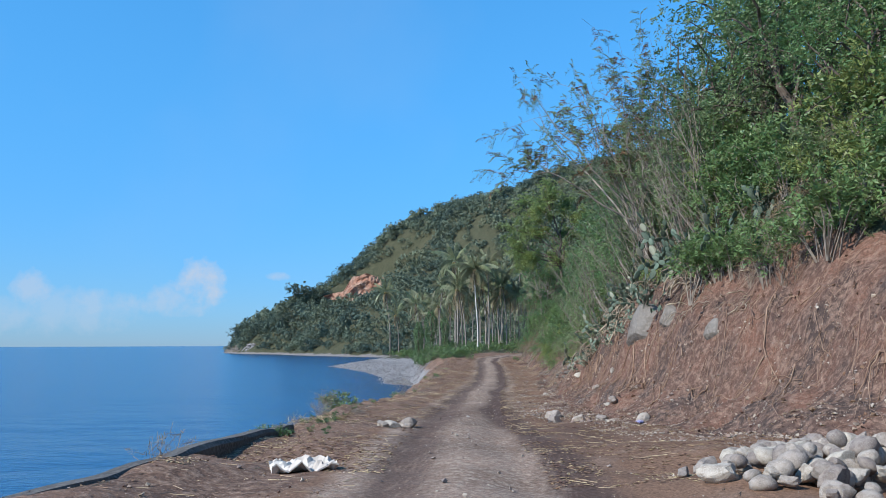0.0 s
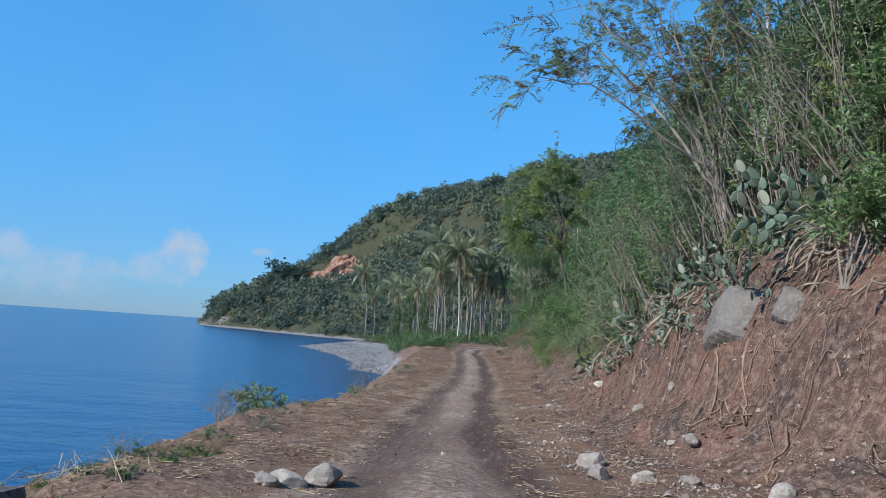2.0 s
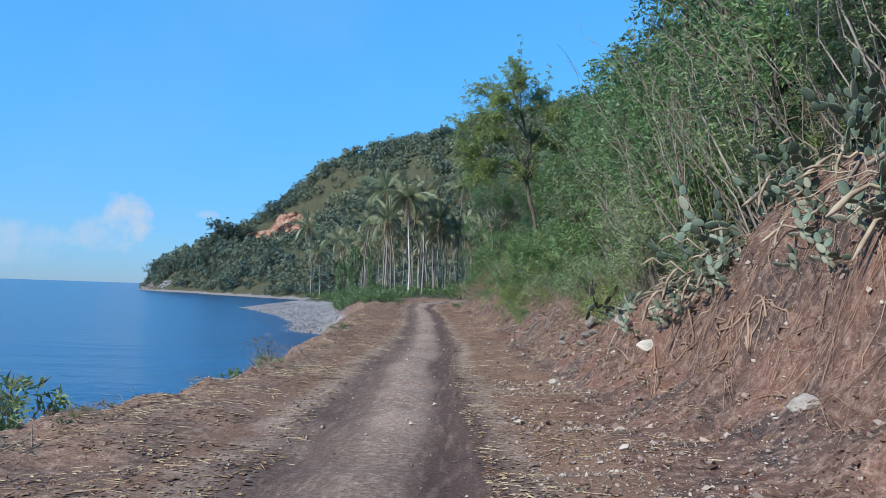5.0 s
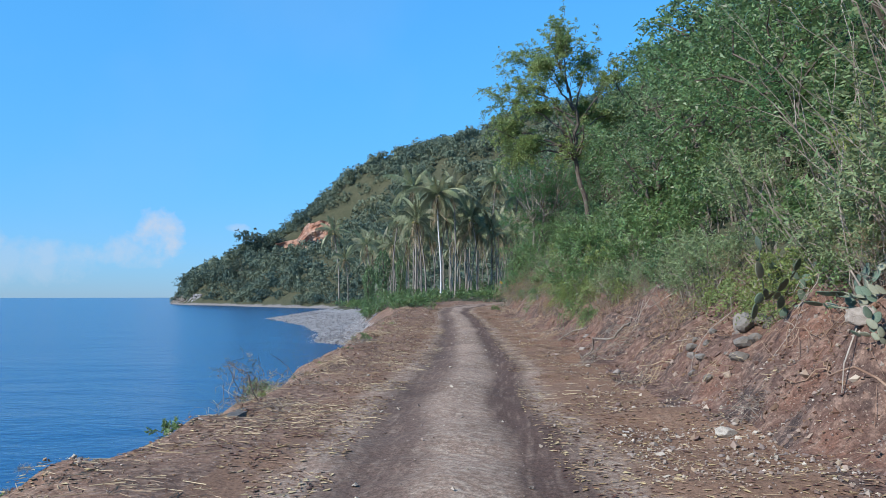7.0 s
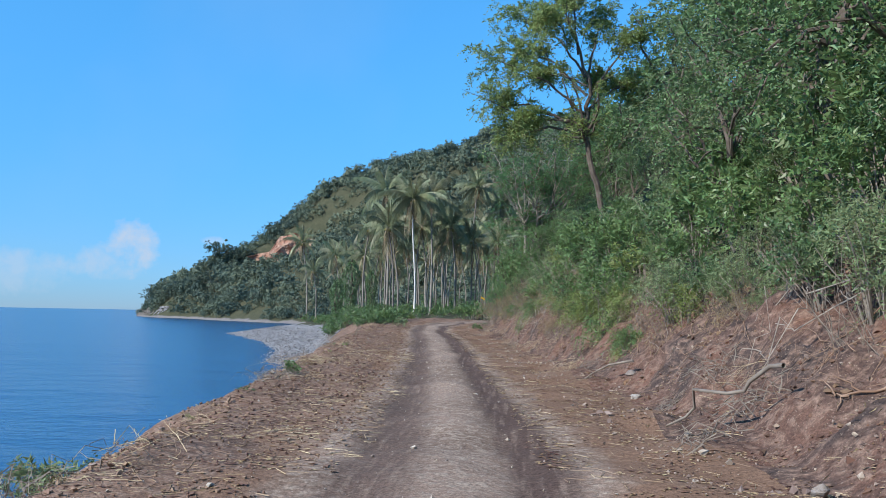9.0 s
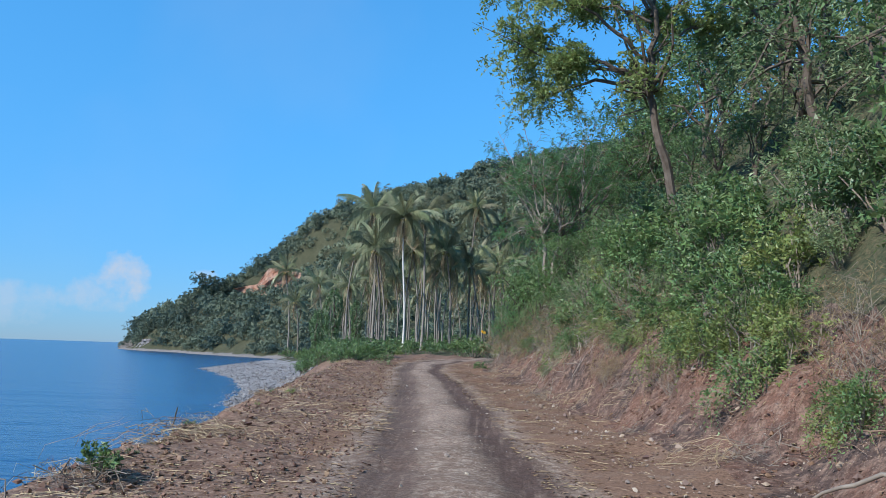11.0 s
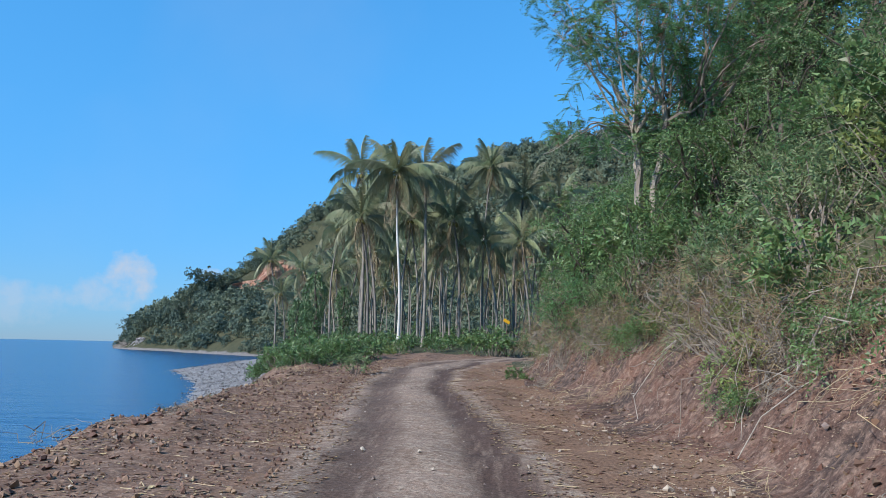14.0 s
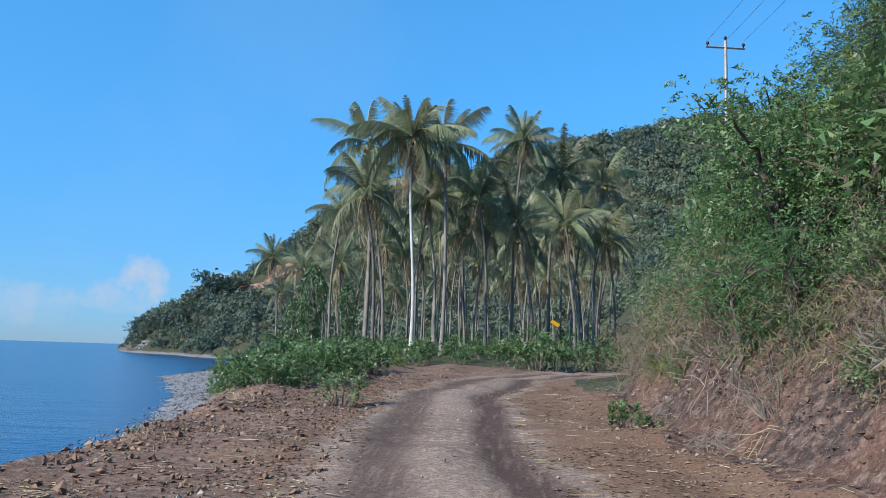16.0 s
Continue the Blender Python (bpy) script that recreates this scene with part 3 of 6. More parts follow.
sg_x = axis_lines(-3000, -60, 0, 600, 3.0, 1.12, 900)
sg_y = axis_lines(-600, 0, 200, 4500, 5.0, 1.12, 900)
X, Y = np.meshgrid(sg_x, sg_y)
nx, ny = len(sg_x), len(sg_y)
i, j = np.meshgrid(np.arange(ny - 1), np.arange(nx - 1), indexing="ij")
F = np.stack([i * nx + j, i * nx + j + 1, (i + 1) * nx + j + 1, (i + 1) * nx + j], -1).reshape(-1, 4)
sea = tagged(new("water", mesh_data("water", np.stack([X, Y, 0 * X + SEA_Z], -1).reshape(-1, 3), F, M_SEA, True)), "calm deep blue sea with light ripples", "sea", kind="structure")

# ---------------------------------------------------------------- plants: prototypes, placed and copied
USED = set()


def place(proto, m):
    """Puts the prototype itself down the first time and a copy of it after that."""
    if proto.name in USED:
        return copy_thing(proto, m)
    USED.add(proto.name)
    proto.matrix_basis = m
    return proto


def spot(x, y, sink=0.1, turn=0.0, size=1.0, tilt=(0.0, 0.0), z=None):
    h = land1(x, y) if z is None else z
    return Matrix.LocRotScale((x, y, h - sink), Euler((tilt[0], tilt[1], turn)), (size, size, size))


def thing(name, label, category, group=""):
    return tagged(new(name), label, category, group)


def twig_leaves(P, D, g, n, length, L, W, droop=0.3):
    """Leaves set left and right along a drooping twig that starts at each P and runs along D."""
    D = D / (np.linalg.norm(D, axis=1, keepdims=True) + 1e-9)
    m = len(P)
    t = np.linspace(0.12, 1.0, n)
    ln = length * g.uniform(0.6, 1.25, (m, 1, 1))
    side = np.cross(D, np.array([0, 0, 1.0]) + 0.45 * g.normal(size=(m, 3)))
    side /= np.linalg.norm(side, axis=1, keepdims=True) + 1e-9
    top = np.cross(side, D)
    Q = P[:, None] + D[:, None] * t[None, :, None] * ln + np.array([0, 0, -droop]) * (t ** 2)[None, :, None] * ln
    sgn = np.where(np.arange(n) % 2, 1.0, -1.0)[None, :, None]
    A = side[:, None] * sgn * 0.85 + 0.55 * D[:, None] + np.array([0, 0, -0.45 * droop]) + 0.28 * g.normal(size=(m, n, 3))
    N = top[:, None] + 0.55 * g.normal(size=(m, n, 3))
    k = m * n
    return leaf_quads(Q.reshape(-1, 3), A.reshape(-1, 3), L * g.uniform(0.6, 1.25, k), W * g.uniform(0.7, 1.25, k), g, facing=N.reshape(-1, 3))


def shrub(name, label, leaf_mat, g, h=2.0, r=1.0, stems=9, leaves=1100, L=0.15, W=0.035, bark=M_BARK, droop=0.2, group="hillside shrubs", category="shrub", lean=0.0, wood_r=0.024, on_twig=12, reach=0.42):
    root = thing(name, label, category, group)
    wood, P, D = Geo(), [], []
    for k in range(stems):
        a, rad = g.uniform(0, 2 * np.pi), r * g.uniform(0.15, 1.0)
        top = np.array([rad * np.cos(a) - lean * h, rad * np.sin(a), h * g.uniform(0.55, 1.0) * (1 - 0.35 * (rad / r) ** 2)])
        line = bent((0.15 * r * np.cos(a), 0.15 * r * np.sin(a), -0.1), top, (0, 0, 0.12 * h), g, 7, 0.1 if wood_r > 0.02 else 0.22)
        wood.add(*tube(line if wood_r < 0.02 else line[[0, 2, 4, 6]], np.linspace(wood_r, min(wood_r * 0.3, 0.006), 7 if wood_r < 0.02 else 4) * (h / 2) ** 0.5, 3))
        n = max(leaves // stems // on_twig, 1)
        t = g.uniform(0.25, 1.0, n) ** 0.7 * 6
        i0 = np.clip(t.astype(int), 0, 5)
        p = line[i0] + (line[i0 + 1] - line[i0]) * (t - i0)[:, None]
        out = np.stack([p[:, 0], p[:, 1], 0.5 * p[:, 2]], -1)
        out = out / (np.linalg.norm(out, axis=1, keepdims=True) + 1e-9)
        P.append(p + g.normal(size=(n, 3)) * 0.07 * r)
        D.append(out * 0.9 + g.normal(size=(n, 3)) * 0.6 + np.array([0, 0, 0.25 - 0.8 * droop]))
    fol = Geo().add(*twig_leaves(np.concatenate(P), np.concatenate(D), g, on_twig, reach * r, L, W, droop))
    tagged(part("branchwork", wood.data("branchwork", bark), root), kind="stuff")
    tagged(part("foliage", fol.data("foliage", leaf_mat), root), kind="stuff")
    return root


def canopy_tree(name, label, leaf_mat, g, h=6.0, r=2.2, limbs=11, leaves=4900, L=0.14, W=0.036, bark=M_DARKBARK, group="hillside trees"):
    root = thing(name, label, "tree", group)
    wood, P, D = Geo(), [], []
    trunk = bent((0, 0, -0.3), (g.normal(0, 0.3), g.normal(0, 0.3), h * 0.6), (0.15, 0.1, 0), g, 8, 0.05)
    wood.add(*tube(trunk, np.linspace(0.15, 0.08, 8) * h / 6, 7))
    clumps = []
    for k in range(limbs):
        a = k * 2.4 + g.uniform(-0.4, 0.4)
        rr = r * g.uniform(0.35, 1.0)
        end = np.array([rr * np.cos(a), rr * np.sin(a), h * g.uniform(0.3, 0.98) * (1 - 0.22 * (rr / r) ** 2)])
        start = trunk[g.integers(2, 8)]
        line = bent(start, end, (0, 0, 0.05 * h), g, 6, 0.08)
        wood.add(*tube(line, np.linspace(0.06, 0.015, 6) * h / 6, 5))
        clumps += [end, line[4] + g.normal(0, 0.2, 3) * r, end + g.normal(0, 0.28, 3) * r, line[3] + g.normal(0, 0.16, 3) * r]
    for c in clumps:
        n = max(leaves // len(clumps) // 11, 1)
        u = g.normal(size=(n, 3)) + np.array([0, 0, 0.2])
        u /= np.linalg.norm(u, axis=1, keepdims=True)
        rad = g.uniform(0.1, 0.75, n)[:, None] * np.array([0.32, 0.32, 0.22]) * r * g.uniform(0.7, 1.2)
        P.append(c + u * rad)
        D.append(u + g.normal(size=(n, 3)) * 0.5 + np.array([0, 0, -0.1]))
    fol = Geo().add(*twig_leaves(np.concatenate(P), np.concatenate(D), g, 11, 0.25 * r, L, W, 0.45))
    part("trunk", wood.data("trunk", bark), root)
    part("crown", fol.data("crown", leaf_mat), root)
    return root


def sprays(P, D, g, n=9, length=0.30, L=0.075, W=0.016):
    """Feathery leaves: pairs of narrow leaflets along a drooping stalk at each P."""
    P, D = np.asarray(P, float), np.asarray(D, float)
    D = D / (np.linalg.norm(D, axis=1, keepdims=True) + 1e-9)
    t = np.tile(np.linspace(0.1, 1, n), 2)
    sgn = np.repeat([-1.0, 1.0], n)
    side = np.cross(D, np.array([0, 0, 1.0]) + 0.2 * g.normal(size=P.shape))
    side /= np.linalg.norm(side, axis=1, keepdims=True) + 1e-9
    sag = np.array([0, 0, -0.35])
    Q = P[:, None] + D[:, None] * (t * length)[None, :, None] + sag * (t ** 2 * length)[None, :, None]
    A = side[:, None] * sgn[None, :, None] + 0.45 * D[:, None] + np.array([0, 0, -0.25])
    return leaf_quads(Q.reshape(-1, 3), A.reshape(-1, 3), L, W, g)


# ---- coconut palms
def frond_data(name, g, mat, length=3.6, rise=0.5, droop=1.6, pairs=70, gap=0.06):
    t = np.linspace(0, 1, 9)
    arc = np.stack([length * t * (1 - 0.18 * t * droop / 1.6), 0 * t, rise * length * 0.45 * t - droop * t ** 2.2], -1)
    tv, tf = tube(arc, np.linspace(0.045, 0.008, 9), 3)
    geo = Geo().add(tv, halves(tf))
    tt = np.linspace(0.14, 0.99, pairs)
    for sgn in (-1, 1):
        p = np.stack([np.interp(tt, t, arc[:, k]) for k in range(3)], -1)
        tang = np.gradient(p, axis=0)
        tang /= np.linalg.norm(tang, axis=1, keepdims=True)
        hang = g.uniform(0.5, 2.6, pairs)
        d = tang * g.uniform(0.3, 0.9, pairs)[:, None] + np.array([0, sgn * 0.8, 0]) + np.array([0, 0, -1.0]) * hang[:, None]
        d /= np.linalg.norm(d, axis=1, keepdims=True)
        ll = 0.82 * np.sin(np.pi * (0.18 + 0.74 * tt)) ** 0.7 * g.uniform(0.6, 1.12, pairs)
        nw = np.cross(d, tang)
        nw /= np.linalg.norm(nw, axis=1, keepdims=True)
        w = 0.026
        tip = p + d * ll[:, None] + np.array([0, 0, -0.35]) * ll[:, None] * g.uniform(0.3, 1.4, (pairs, 1))
        V = np.stack([p - tang * w, p + tang * w + d * 0.1, tip], 1).reshape(-1, 3)
        keep = g.uniform(size=pairs) > gap
        geo.add(V, np.arange(3 * pairs).reshape(-1, 3)[keep])
    return geo.data(name, mat)


gp = np.random.default_rng(21)
FRONDS = [frond_data("frond", gp, M_FROND, 3.5, 0.9, 1.1), frond_data("frond", gp, M_FROND, 3.7, 0.5, 1.7), frond_data("frond", gp, M_FROND, 3.6, 0.2, 2.1, gap=0.1),
          frond_data("frond", gp, M_FROND_DRY, 3.2, 0.0, 2.6, 44, gap=0.25)]
nut_geo = Geo()
for k in range(7):
    c = np.array([0.26 * np.cos(k * 2.4), 0.26 * np.sin(k * 2.4), -0.28 - 0.05 * (k % 3)])
    th, ph = np.meshgrid(np.linspace(0, np.pi, 6), np.linspace(0, 2 * np.pi, 7)[:-1], indexing="ij")
    Vn = np.stack([0.11 * np.sin(th) * np.cos(ph), 0.11 * np.sin(th) * np.sin(ph), 0.14 * np.cos(th)], -1).reshape(-1, 3) + c
    a, b = np.meshgrid(np.arange(5), np.arange(6), indexing="ij")
    nut_geo.add(Vn, np.stack([a * 6 + b, a * 6 + (b + 1) % 6, (a + 1) * 6 + (b + 1) % 6, (a + 1) * 6 + b], -1).reshape(-1, 4))
NUTS = nut_geo.data("fruit_cluster", M_NUT, True)


def palm(label, height, lean, g, bark=M_PALMBARK, fronds=22, nuts=True, size=1.0):
    root = thing("coconut_palm", label, "palm", "coconut palms of the grove")
    t = np.linspace(0, 1, 14)
    line = np.stack([lean[0] * t ** 1.6, lean[1] * t ** 1.6, height * t - 0.4 * (t == 0)], -1) + np.stack([0.08 * np.sin(7 * t + lean[0]), 0.08 * np.cos(6 * t), 0 * t], -1)
    rad = 0.102 - 0.036 * t + 0.10 * np.exp(-t * 16)
    rad[1::2] *= 0.965
    part("trunk", Geo().add(*tube(line, rad, 8)).data("trunk", bark, True), root)
    top = line[-1]
    for k in range(fronds):
        age = (k + 0.5) / fronds                     # young upright ones first, old hanging ones last
        kind = 0 if age < 0.28 else 1 if age < 0.55 else 2 if age < 0.8 else 3
        pitch = np.interp(age, [0, 0.25, 0.5, 0.8, 1], [-72, -36, -3, 34, 64])
        m = Matrix.Translation(top) @ Matrix.Rotation(k * 2.4 + g.uniform(-0.25, 0.25), 4, "Z") @ Matrix.Rotation(radians(pitch + g.uniform(-13, 13)), 4, "Y") @ Matrix.Rotation(g.uniform(-0.5, 0.5), 4, "X") @ Matrix.Scale(size * g.uniform(0.8, 1.12) * np.interp(age, [0, 0.3], [0.72, 1.0]), 4)
        part("frond", FRONDS[kind], root, m)
    if nuts:
        tagged(part("fruit_cluster", NUTS, root, Matrix.Translation(top), "bunch of green and yellow coconuts"), kind="stuff")
    return root


gq = np.random.default_rng(5)
palm_white = palm("coconut palm with a pale whitened trunk at the grove edge", 12.6, (-0.4, 0.3), gq, M_WHITEWASH, 44, size=1.12)
place(palm_white, spot(-8.35, 123.8, 0.3))
palm_tall = palm("tall coconut palm bearing yellow coconuts", 15.8, (0.6, 0.2), gq, fronds=32)
place(palm_tall, spot(-2.9, 136.5, 0.3))
PALMS = [palm("slender coconut palm with hanging fronds in the grove", hh, ln, gq, fronds=nf, size=0.95) for hh, ln, nf in
         ((10.5, (0.5, 0.4), 20), (9.6, (-1.1, 0.2), 19), (11.4, (0.9, -0.5), 21), (8.8, (-0.4, 0.9), 18))]
KEY = [(-10.9, 127.2, 3, 1.12), (-6.9, 127.4, 0, 1.27), (-7.6, 131, 2, 0.9), (-10.6, 128.6, 1, 1.12), (-12.4, 133, 0, 1.1), (-9.3, 133, 2, 1.12), (-4.4, 132, 3, 1.05), (-0.2, 140, 0, 1.05), (-37.2, 200, 2, 1.62),
       (-6.2, 139, 2, 1.12), (-13.5, 138, 3, 1.05), (-16.5, 140, 0, 0.84), (-1.5, 131, 3, 0.9), (2.2, 138, 1, 0.95),
       (1.0, 134, 2, 0.95), (3.4, 142, 0, 1.0), (0.8, 127.5, 3, 0.85), (4.2, 135, 3, 0.85)]
spots = [(x, y) for x, y, *_ in KEY] + [(-8.6, 123.8), (-2.9, 136.5)]
for x, y, k, s in KEY:
    place(PALMS[k], spot(x, y, 0.3, gq.uniform(0, 6.28), s))
tries = 0
while len(spots) < 98 and tries < 4000:
    tries += 1
    y = 128 + 90 * gq.uniform() ** 1.3
    x = gq.uniform(-34, 12)
    if (x < -9 and y < 146) or x > 4 + 0.13 * (y - 136) or shore_distance(np.array([x]), np.array([y]))[0] < 14 or min(math.hypot(x - a, y - b) for a, b in spots) < 2.2:
        continue
    spots.append((x, y))
    place(PALMS[int(gq.integers(4))], spot(x, y, 0.3, gq.uniform(0, 6.28), gq.uniform(0.85, 1.1)))

# ---- shrubs and trees of the slope
gs = np.random.default_rng(11)
SH_GREEN = [shrub("shrub", "dense green leafy shrub rooted on the slope", M_LEAF, gs, 2.2, 1.1, 12, 1950, 0.15, 0.036),
            shrub("shrub", "dense green leafy shrub rooted on the slope", M_LEAF, gs, 1.7, 1.3, 12, 1900, 0.14, 0.036),
            shrub("shrub", "dark green leafy shrub rooted on the slope", M_LEAF_DARK, gs, 2.3, 1.2, 12, 1950, 0.15, 0.036)]
SH_FINE = [shrub("shrub", "fine-leaved grey-green shrub above the bank", M_FEATHER, gs, 2.2, 1.1, 15, 2800, 0.11, 0.02),
           shrub("shrub", "fine-leaved grey-green shrub above the bank", M_FEATHER, gs, 1.6, 1.0, 15, 2500, 0.10, 0.018)]
SH_YEL = [shrub("shrub", "yellow-green sunlit shrub on the slope", M_LEAF_YEL, gs, 2.0, 1.1, 12, 2200, 0.13, 0.032)]
SH_VINE = [shrub("vine_thicket", "tangle of green vines hanging over the bank", M_LEAF, gs, 1.3, 1.2, 16, 2700, 0.09, 0.027, droop=0.9, group="vines over the bank", category="vines"),
           shrub("vine_thicket", "tangle of olive vines hanging over the bank", M_LEAF_YEL, gs, 1.2, 1.1, 16, 2500, 0.085, 0.026, droop=0.9, group="vines over the bank", category="vines")]
SH_DRY = [shrub("dry_brush", "dry leafless brush with pale thin stems", M_DRYLEAF, gs, 1.4, 0.95, 34, 640, 0.17, 0.007, group="dry brush", category="brush", wood_r=0.010),
          shrub("dry_brush", "withered straw-coloured brush on the bank edge", M_DRYLEAF, gs, 1.0, 0.9, 26, 900, 0.22, 0.006, droop=0.6, group="dry brush", category="brush", wood_r=0.009)]
TREES = [canopy_tree("hillside_tree", "leafy green tree crowded on the steep slope", M_LEAF, gs, 6.2, 2.3),
         canopy_tree("hillside_tree", "dark green tree crowded on the steep slope", M_LEAF_DARK, gs, 6.8, 2.5),
         canopy_tree("hillside_tree", "leafy green tree crowded on the steep slope", M_LEAF, gs, 5.4, 2.4, 11, 4900, 0.135, 0.034),
         canopy_tree("hillside_tree", "fine-leaved light green tree on the slope", M_FEATHER, gs, 6.0, 2.3, 12, 5200, 0.125, 0.024),
         canopy_tree("hillside_tree", "fine-leaved green tree on the slope", M_FEATHER_GREEN, gs, 5.6, 2.2, 11, 5200, 0.13, 0.026)]


FAR_TREES = [canopy_tree("hillside_tree", "leafy green tree high on the slope", M_LEAF, gs, 6.2, 2.4, 9, 2700, 0.20, 0.056),
             canopy_tree("hillside_tree", "dark green tree high on the slope", M_LEAF_DARK, gs, 6.6, 2.4, 9, 2700, 0.20, 0.056)]


def pick(items, weights=None):
    w = np.array(weights if weights else [1.0] * len(items))
    return items[int(gs.choice(len(items), p=w / w.sum()))]


def slope_at(y, over):
    return float(foot_x(y) + bank_w(y) + over)


# first row along the top of the bank
y = 20.0
while y < 112:
    over = gs.uniform(-0.1, 0.5)
    x = slope_at(y, over)
    if 26 < y < 36:
        y += 0.8
        continue
    if y < 26:
        it = pick(SH_GREEN + SH_DRY, [3, 1, 3, 2, 2])
    elif y < 60:
        it = pick(SH_FINE + SH_GREEN + SH_VINE + SH_DRY, [3, 3, 1, 1, 0.5, 1, 1.5, 1, 1])
    else:
        it = pick(SH_FINE + SH_GREEN + SH_VINE + SH_DRY, [1, 1, 1.5, 2, 1, 3, 3, 1.5, 2.5])
    place(it, spot(x, y, 0.15, gs.uniform(0, 6.28), gs.uniform(0.65, 1.0), (0, -0.25)))
    y += gs.uniform(0.55, 0.95)
# second and third rows
for over0, step, lo, hi in ((1.3, 1.25, 0.9, 1.3), (2.6, 1.5, 1.0, 1.5)):
    y = 16.0
    while y < 118:
        if not (27 < y < 35 and over0 < 2):
            it = pick(SH_GREEN + SH_FINE + SH_YEL, [2, 2, 2, 1.3, 1.3, 0.5])
            place(it, spot(slope_at(y, over0 + gs.uniform(-0.5, 0.5)), y, 0.2, gs.uniform(0, 6.28), gs.uniform(lo, hi), (0, -0.2)))
        y += step * gs.uniform(0.7, 1.3)
# trees behind them
for over0, step, lo, hi in ((2.6, 2.3, 0.85, 1.1), (5.0, 3.0, 0.9, 1.25), (8.5, 4.0, 0.95, 1.3), (13.0, 5.0, 1.0, 1.4)):
    y = 14.0
    while y < 128:
        near = over0 < 4
        low = (84 < y < 100 and over0 < 4) or (63 < y < 76 and over0 < 4) or (24 < y < 37 and over0 < 6)
        if not low:
            it = pick(TREES, [3, 3, 3, 2, 1]) if over0 < 6 else pick(FAR_TREES)
            k = gs.uniform(lo, hi) * (0.58 if 76 < y < 106 and over0 < 6 else 1)
            place(it, spot(slope_at(y, over0 + gs.uniform(-0.7, 0.7)), y, 0.3, gs.uniform(0, 6.28), k, (0, -0.12)))
        y += step * gs.uniform(0.75, 1.3)

# growth on the slope above the cut
for k in range(44):
    y = gs.uniform(22, 35)
    place(pick(SH_DRY + SH_VINE, [3, 3, 1, 1]), spot(slope_at(y, gs.uniform(0.7, 3.0)), y, 0.08, gs.uniform(0, 6.28), gs.uniform(0.45, 0.95), (0, -0.4)))
for k in range(46):
    y = gs.uniform(16, 38)
    place(pick(SH_GREEN + SH_FINE + SH_DRY + SH_VINE), spot(slope_at(y, gs.uniform(1.7, 6.0)), y, 0.1, gs.uniform(0, 6.28), gs.uniform(0.6, 1.1), (0, -0.3)))
for k in range(12):
    y = gs.uniform(24.5, 31)
    place(pick(SH_DRY + SH_VINE + SH_FINE, [2, 2, 1.5, 1, 1, 1]), spot(slope_at(y, gs.uniform(0.3, 2.6)), y, 0.08, gs.uniform(0, 6.28), gs.uniform(0.5, 0.85), (0, -0.4)))
for x, y, k, s in ((9.2, 29.8, 1, .8), (9.9, 28.4, 3, .95), (10.3, 26.6, 0, .9), (9.6, 31.4, 1, .9), (10.9, 24.8, 4, .95), (11.3, 22.8, 0, .9), (10.6, 30.2, 0, 1.1), (11.6, 27.6, 1, 1.1), (12.2, 25.0, 2, 1.1), (12.6, 21.4, 0, 1.0), (9.0, 33.6, 2, .9), (11.4, 32.6, 4, 1.1)):
    place(TREES[k], spot(x, y, 0.3, gs.uniform(0, 6.28), s, (0, -0.15)))
# thicket round the feathery trees and dry brush along the bank's foot
for k in range(22):
    y = gs.uniform(81, 101)
    place(pick(TREES, [2, 1, 3, 3, 2]), spot(slope_at(y, gs.uniform(1.3, 3.4)), y, 0.3, gs.uniform(0, 6.28), gs.uniform(0.42, 0.62), (0, -0.15)))
for x, y, k, s in ((1.5, 87.6, 0, .42), (2.5, 88.1, 3, .42), (3.3, 88.4, 2, .46), (1.9, 90.8, 3, .4), (3.9, 87.0, 0, .5), (1.1, 89.4, 2, .36), (2.9, 91.4, 3, .46)):
    place(TREES[k], spot(x, y, 0.3, gs.uniform(0, 6.28), s))
for k in range(11):
    y = gs.uniform(93, 106)
    place(TREES[int(gs.integers(4))], spot(slope_at(y, gs.uniform(4.8, 6.8)), y, 0.3, gs.uniform(0, 6.28), gs.uniform(0.68, 0.85)))
for x, y, k, s in ((5.6, 93.5, 4, .85), (6.3, 91.4, 0, .9), (5.2, 96.2, 2, .7), (6.9, 95.0, 4, 1.0), (7.6, 92.4, 0, 1.05), (3.0, 99.2, 0, .62), (4.2, 98.6, 2, .62), (6.0, 98.4, 0, .8), (0.6, 91.2, 4, .62), (0.1, 92.0, 4, .6), (0.9, 92.3, 0, .65), (1.5, 91.2, 2, .66), (2.0, 93.6, 4, .75), (1.3, 94.8, 0, .7), (0.5, 94.4, 2, .5), (2.6, 95.4, 4, .75)):
    place(TREES[k], spot(x, y, 0.3, gs.uniform(0, 6.28), s))
for k in range(34):
    y = gs.uniform(70, 103)
    place(pick(SH_DRY), spot(slope_at(y, gs.uniform(-0.8, 1.2)), y, 0.1, gs.uniform(0, 6.28), gs.uniform(0.9, 1.5), (0, -0.7)))
for k in range(26):
    y = gs.uniform(74, 93)
    place(pick(SH_DRY), spot(slope_at(y, gs.uniform(-0.7, 0.5)), y, 0.08, gs.uniform(0, 6.28), gs.uniform(0.8, 1.3), (0, -0.75)))
for k in range(34):
    y = gs.uniform(60, 104)
    place(pick(SH_DRY + SH_VINE), spot(slope_at(y, gs.uniform(-1.0, 0.1)), y, 0.1, gs.uniform(0, 6.28), gs.uniform(0.45, 0.9), (0, -0.45)))

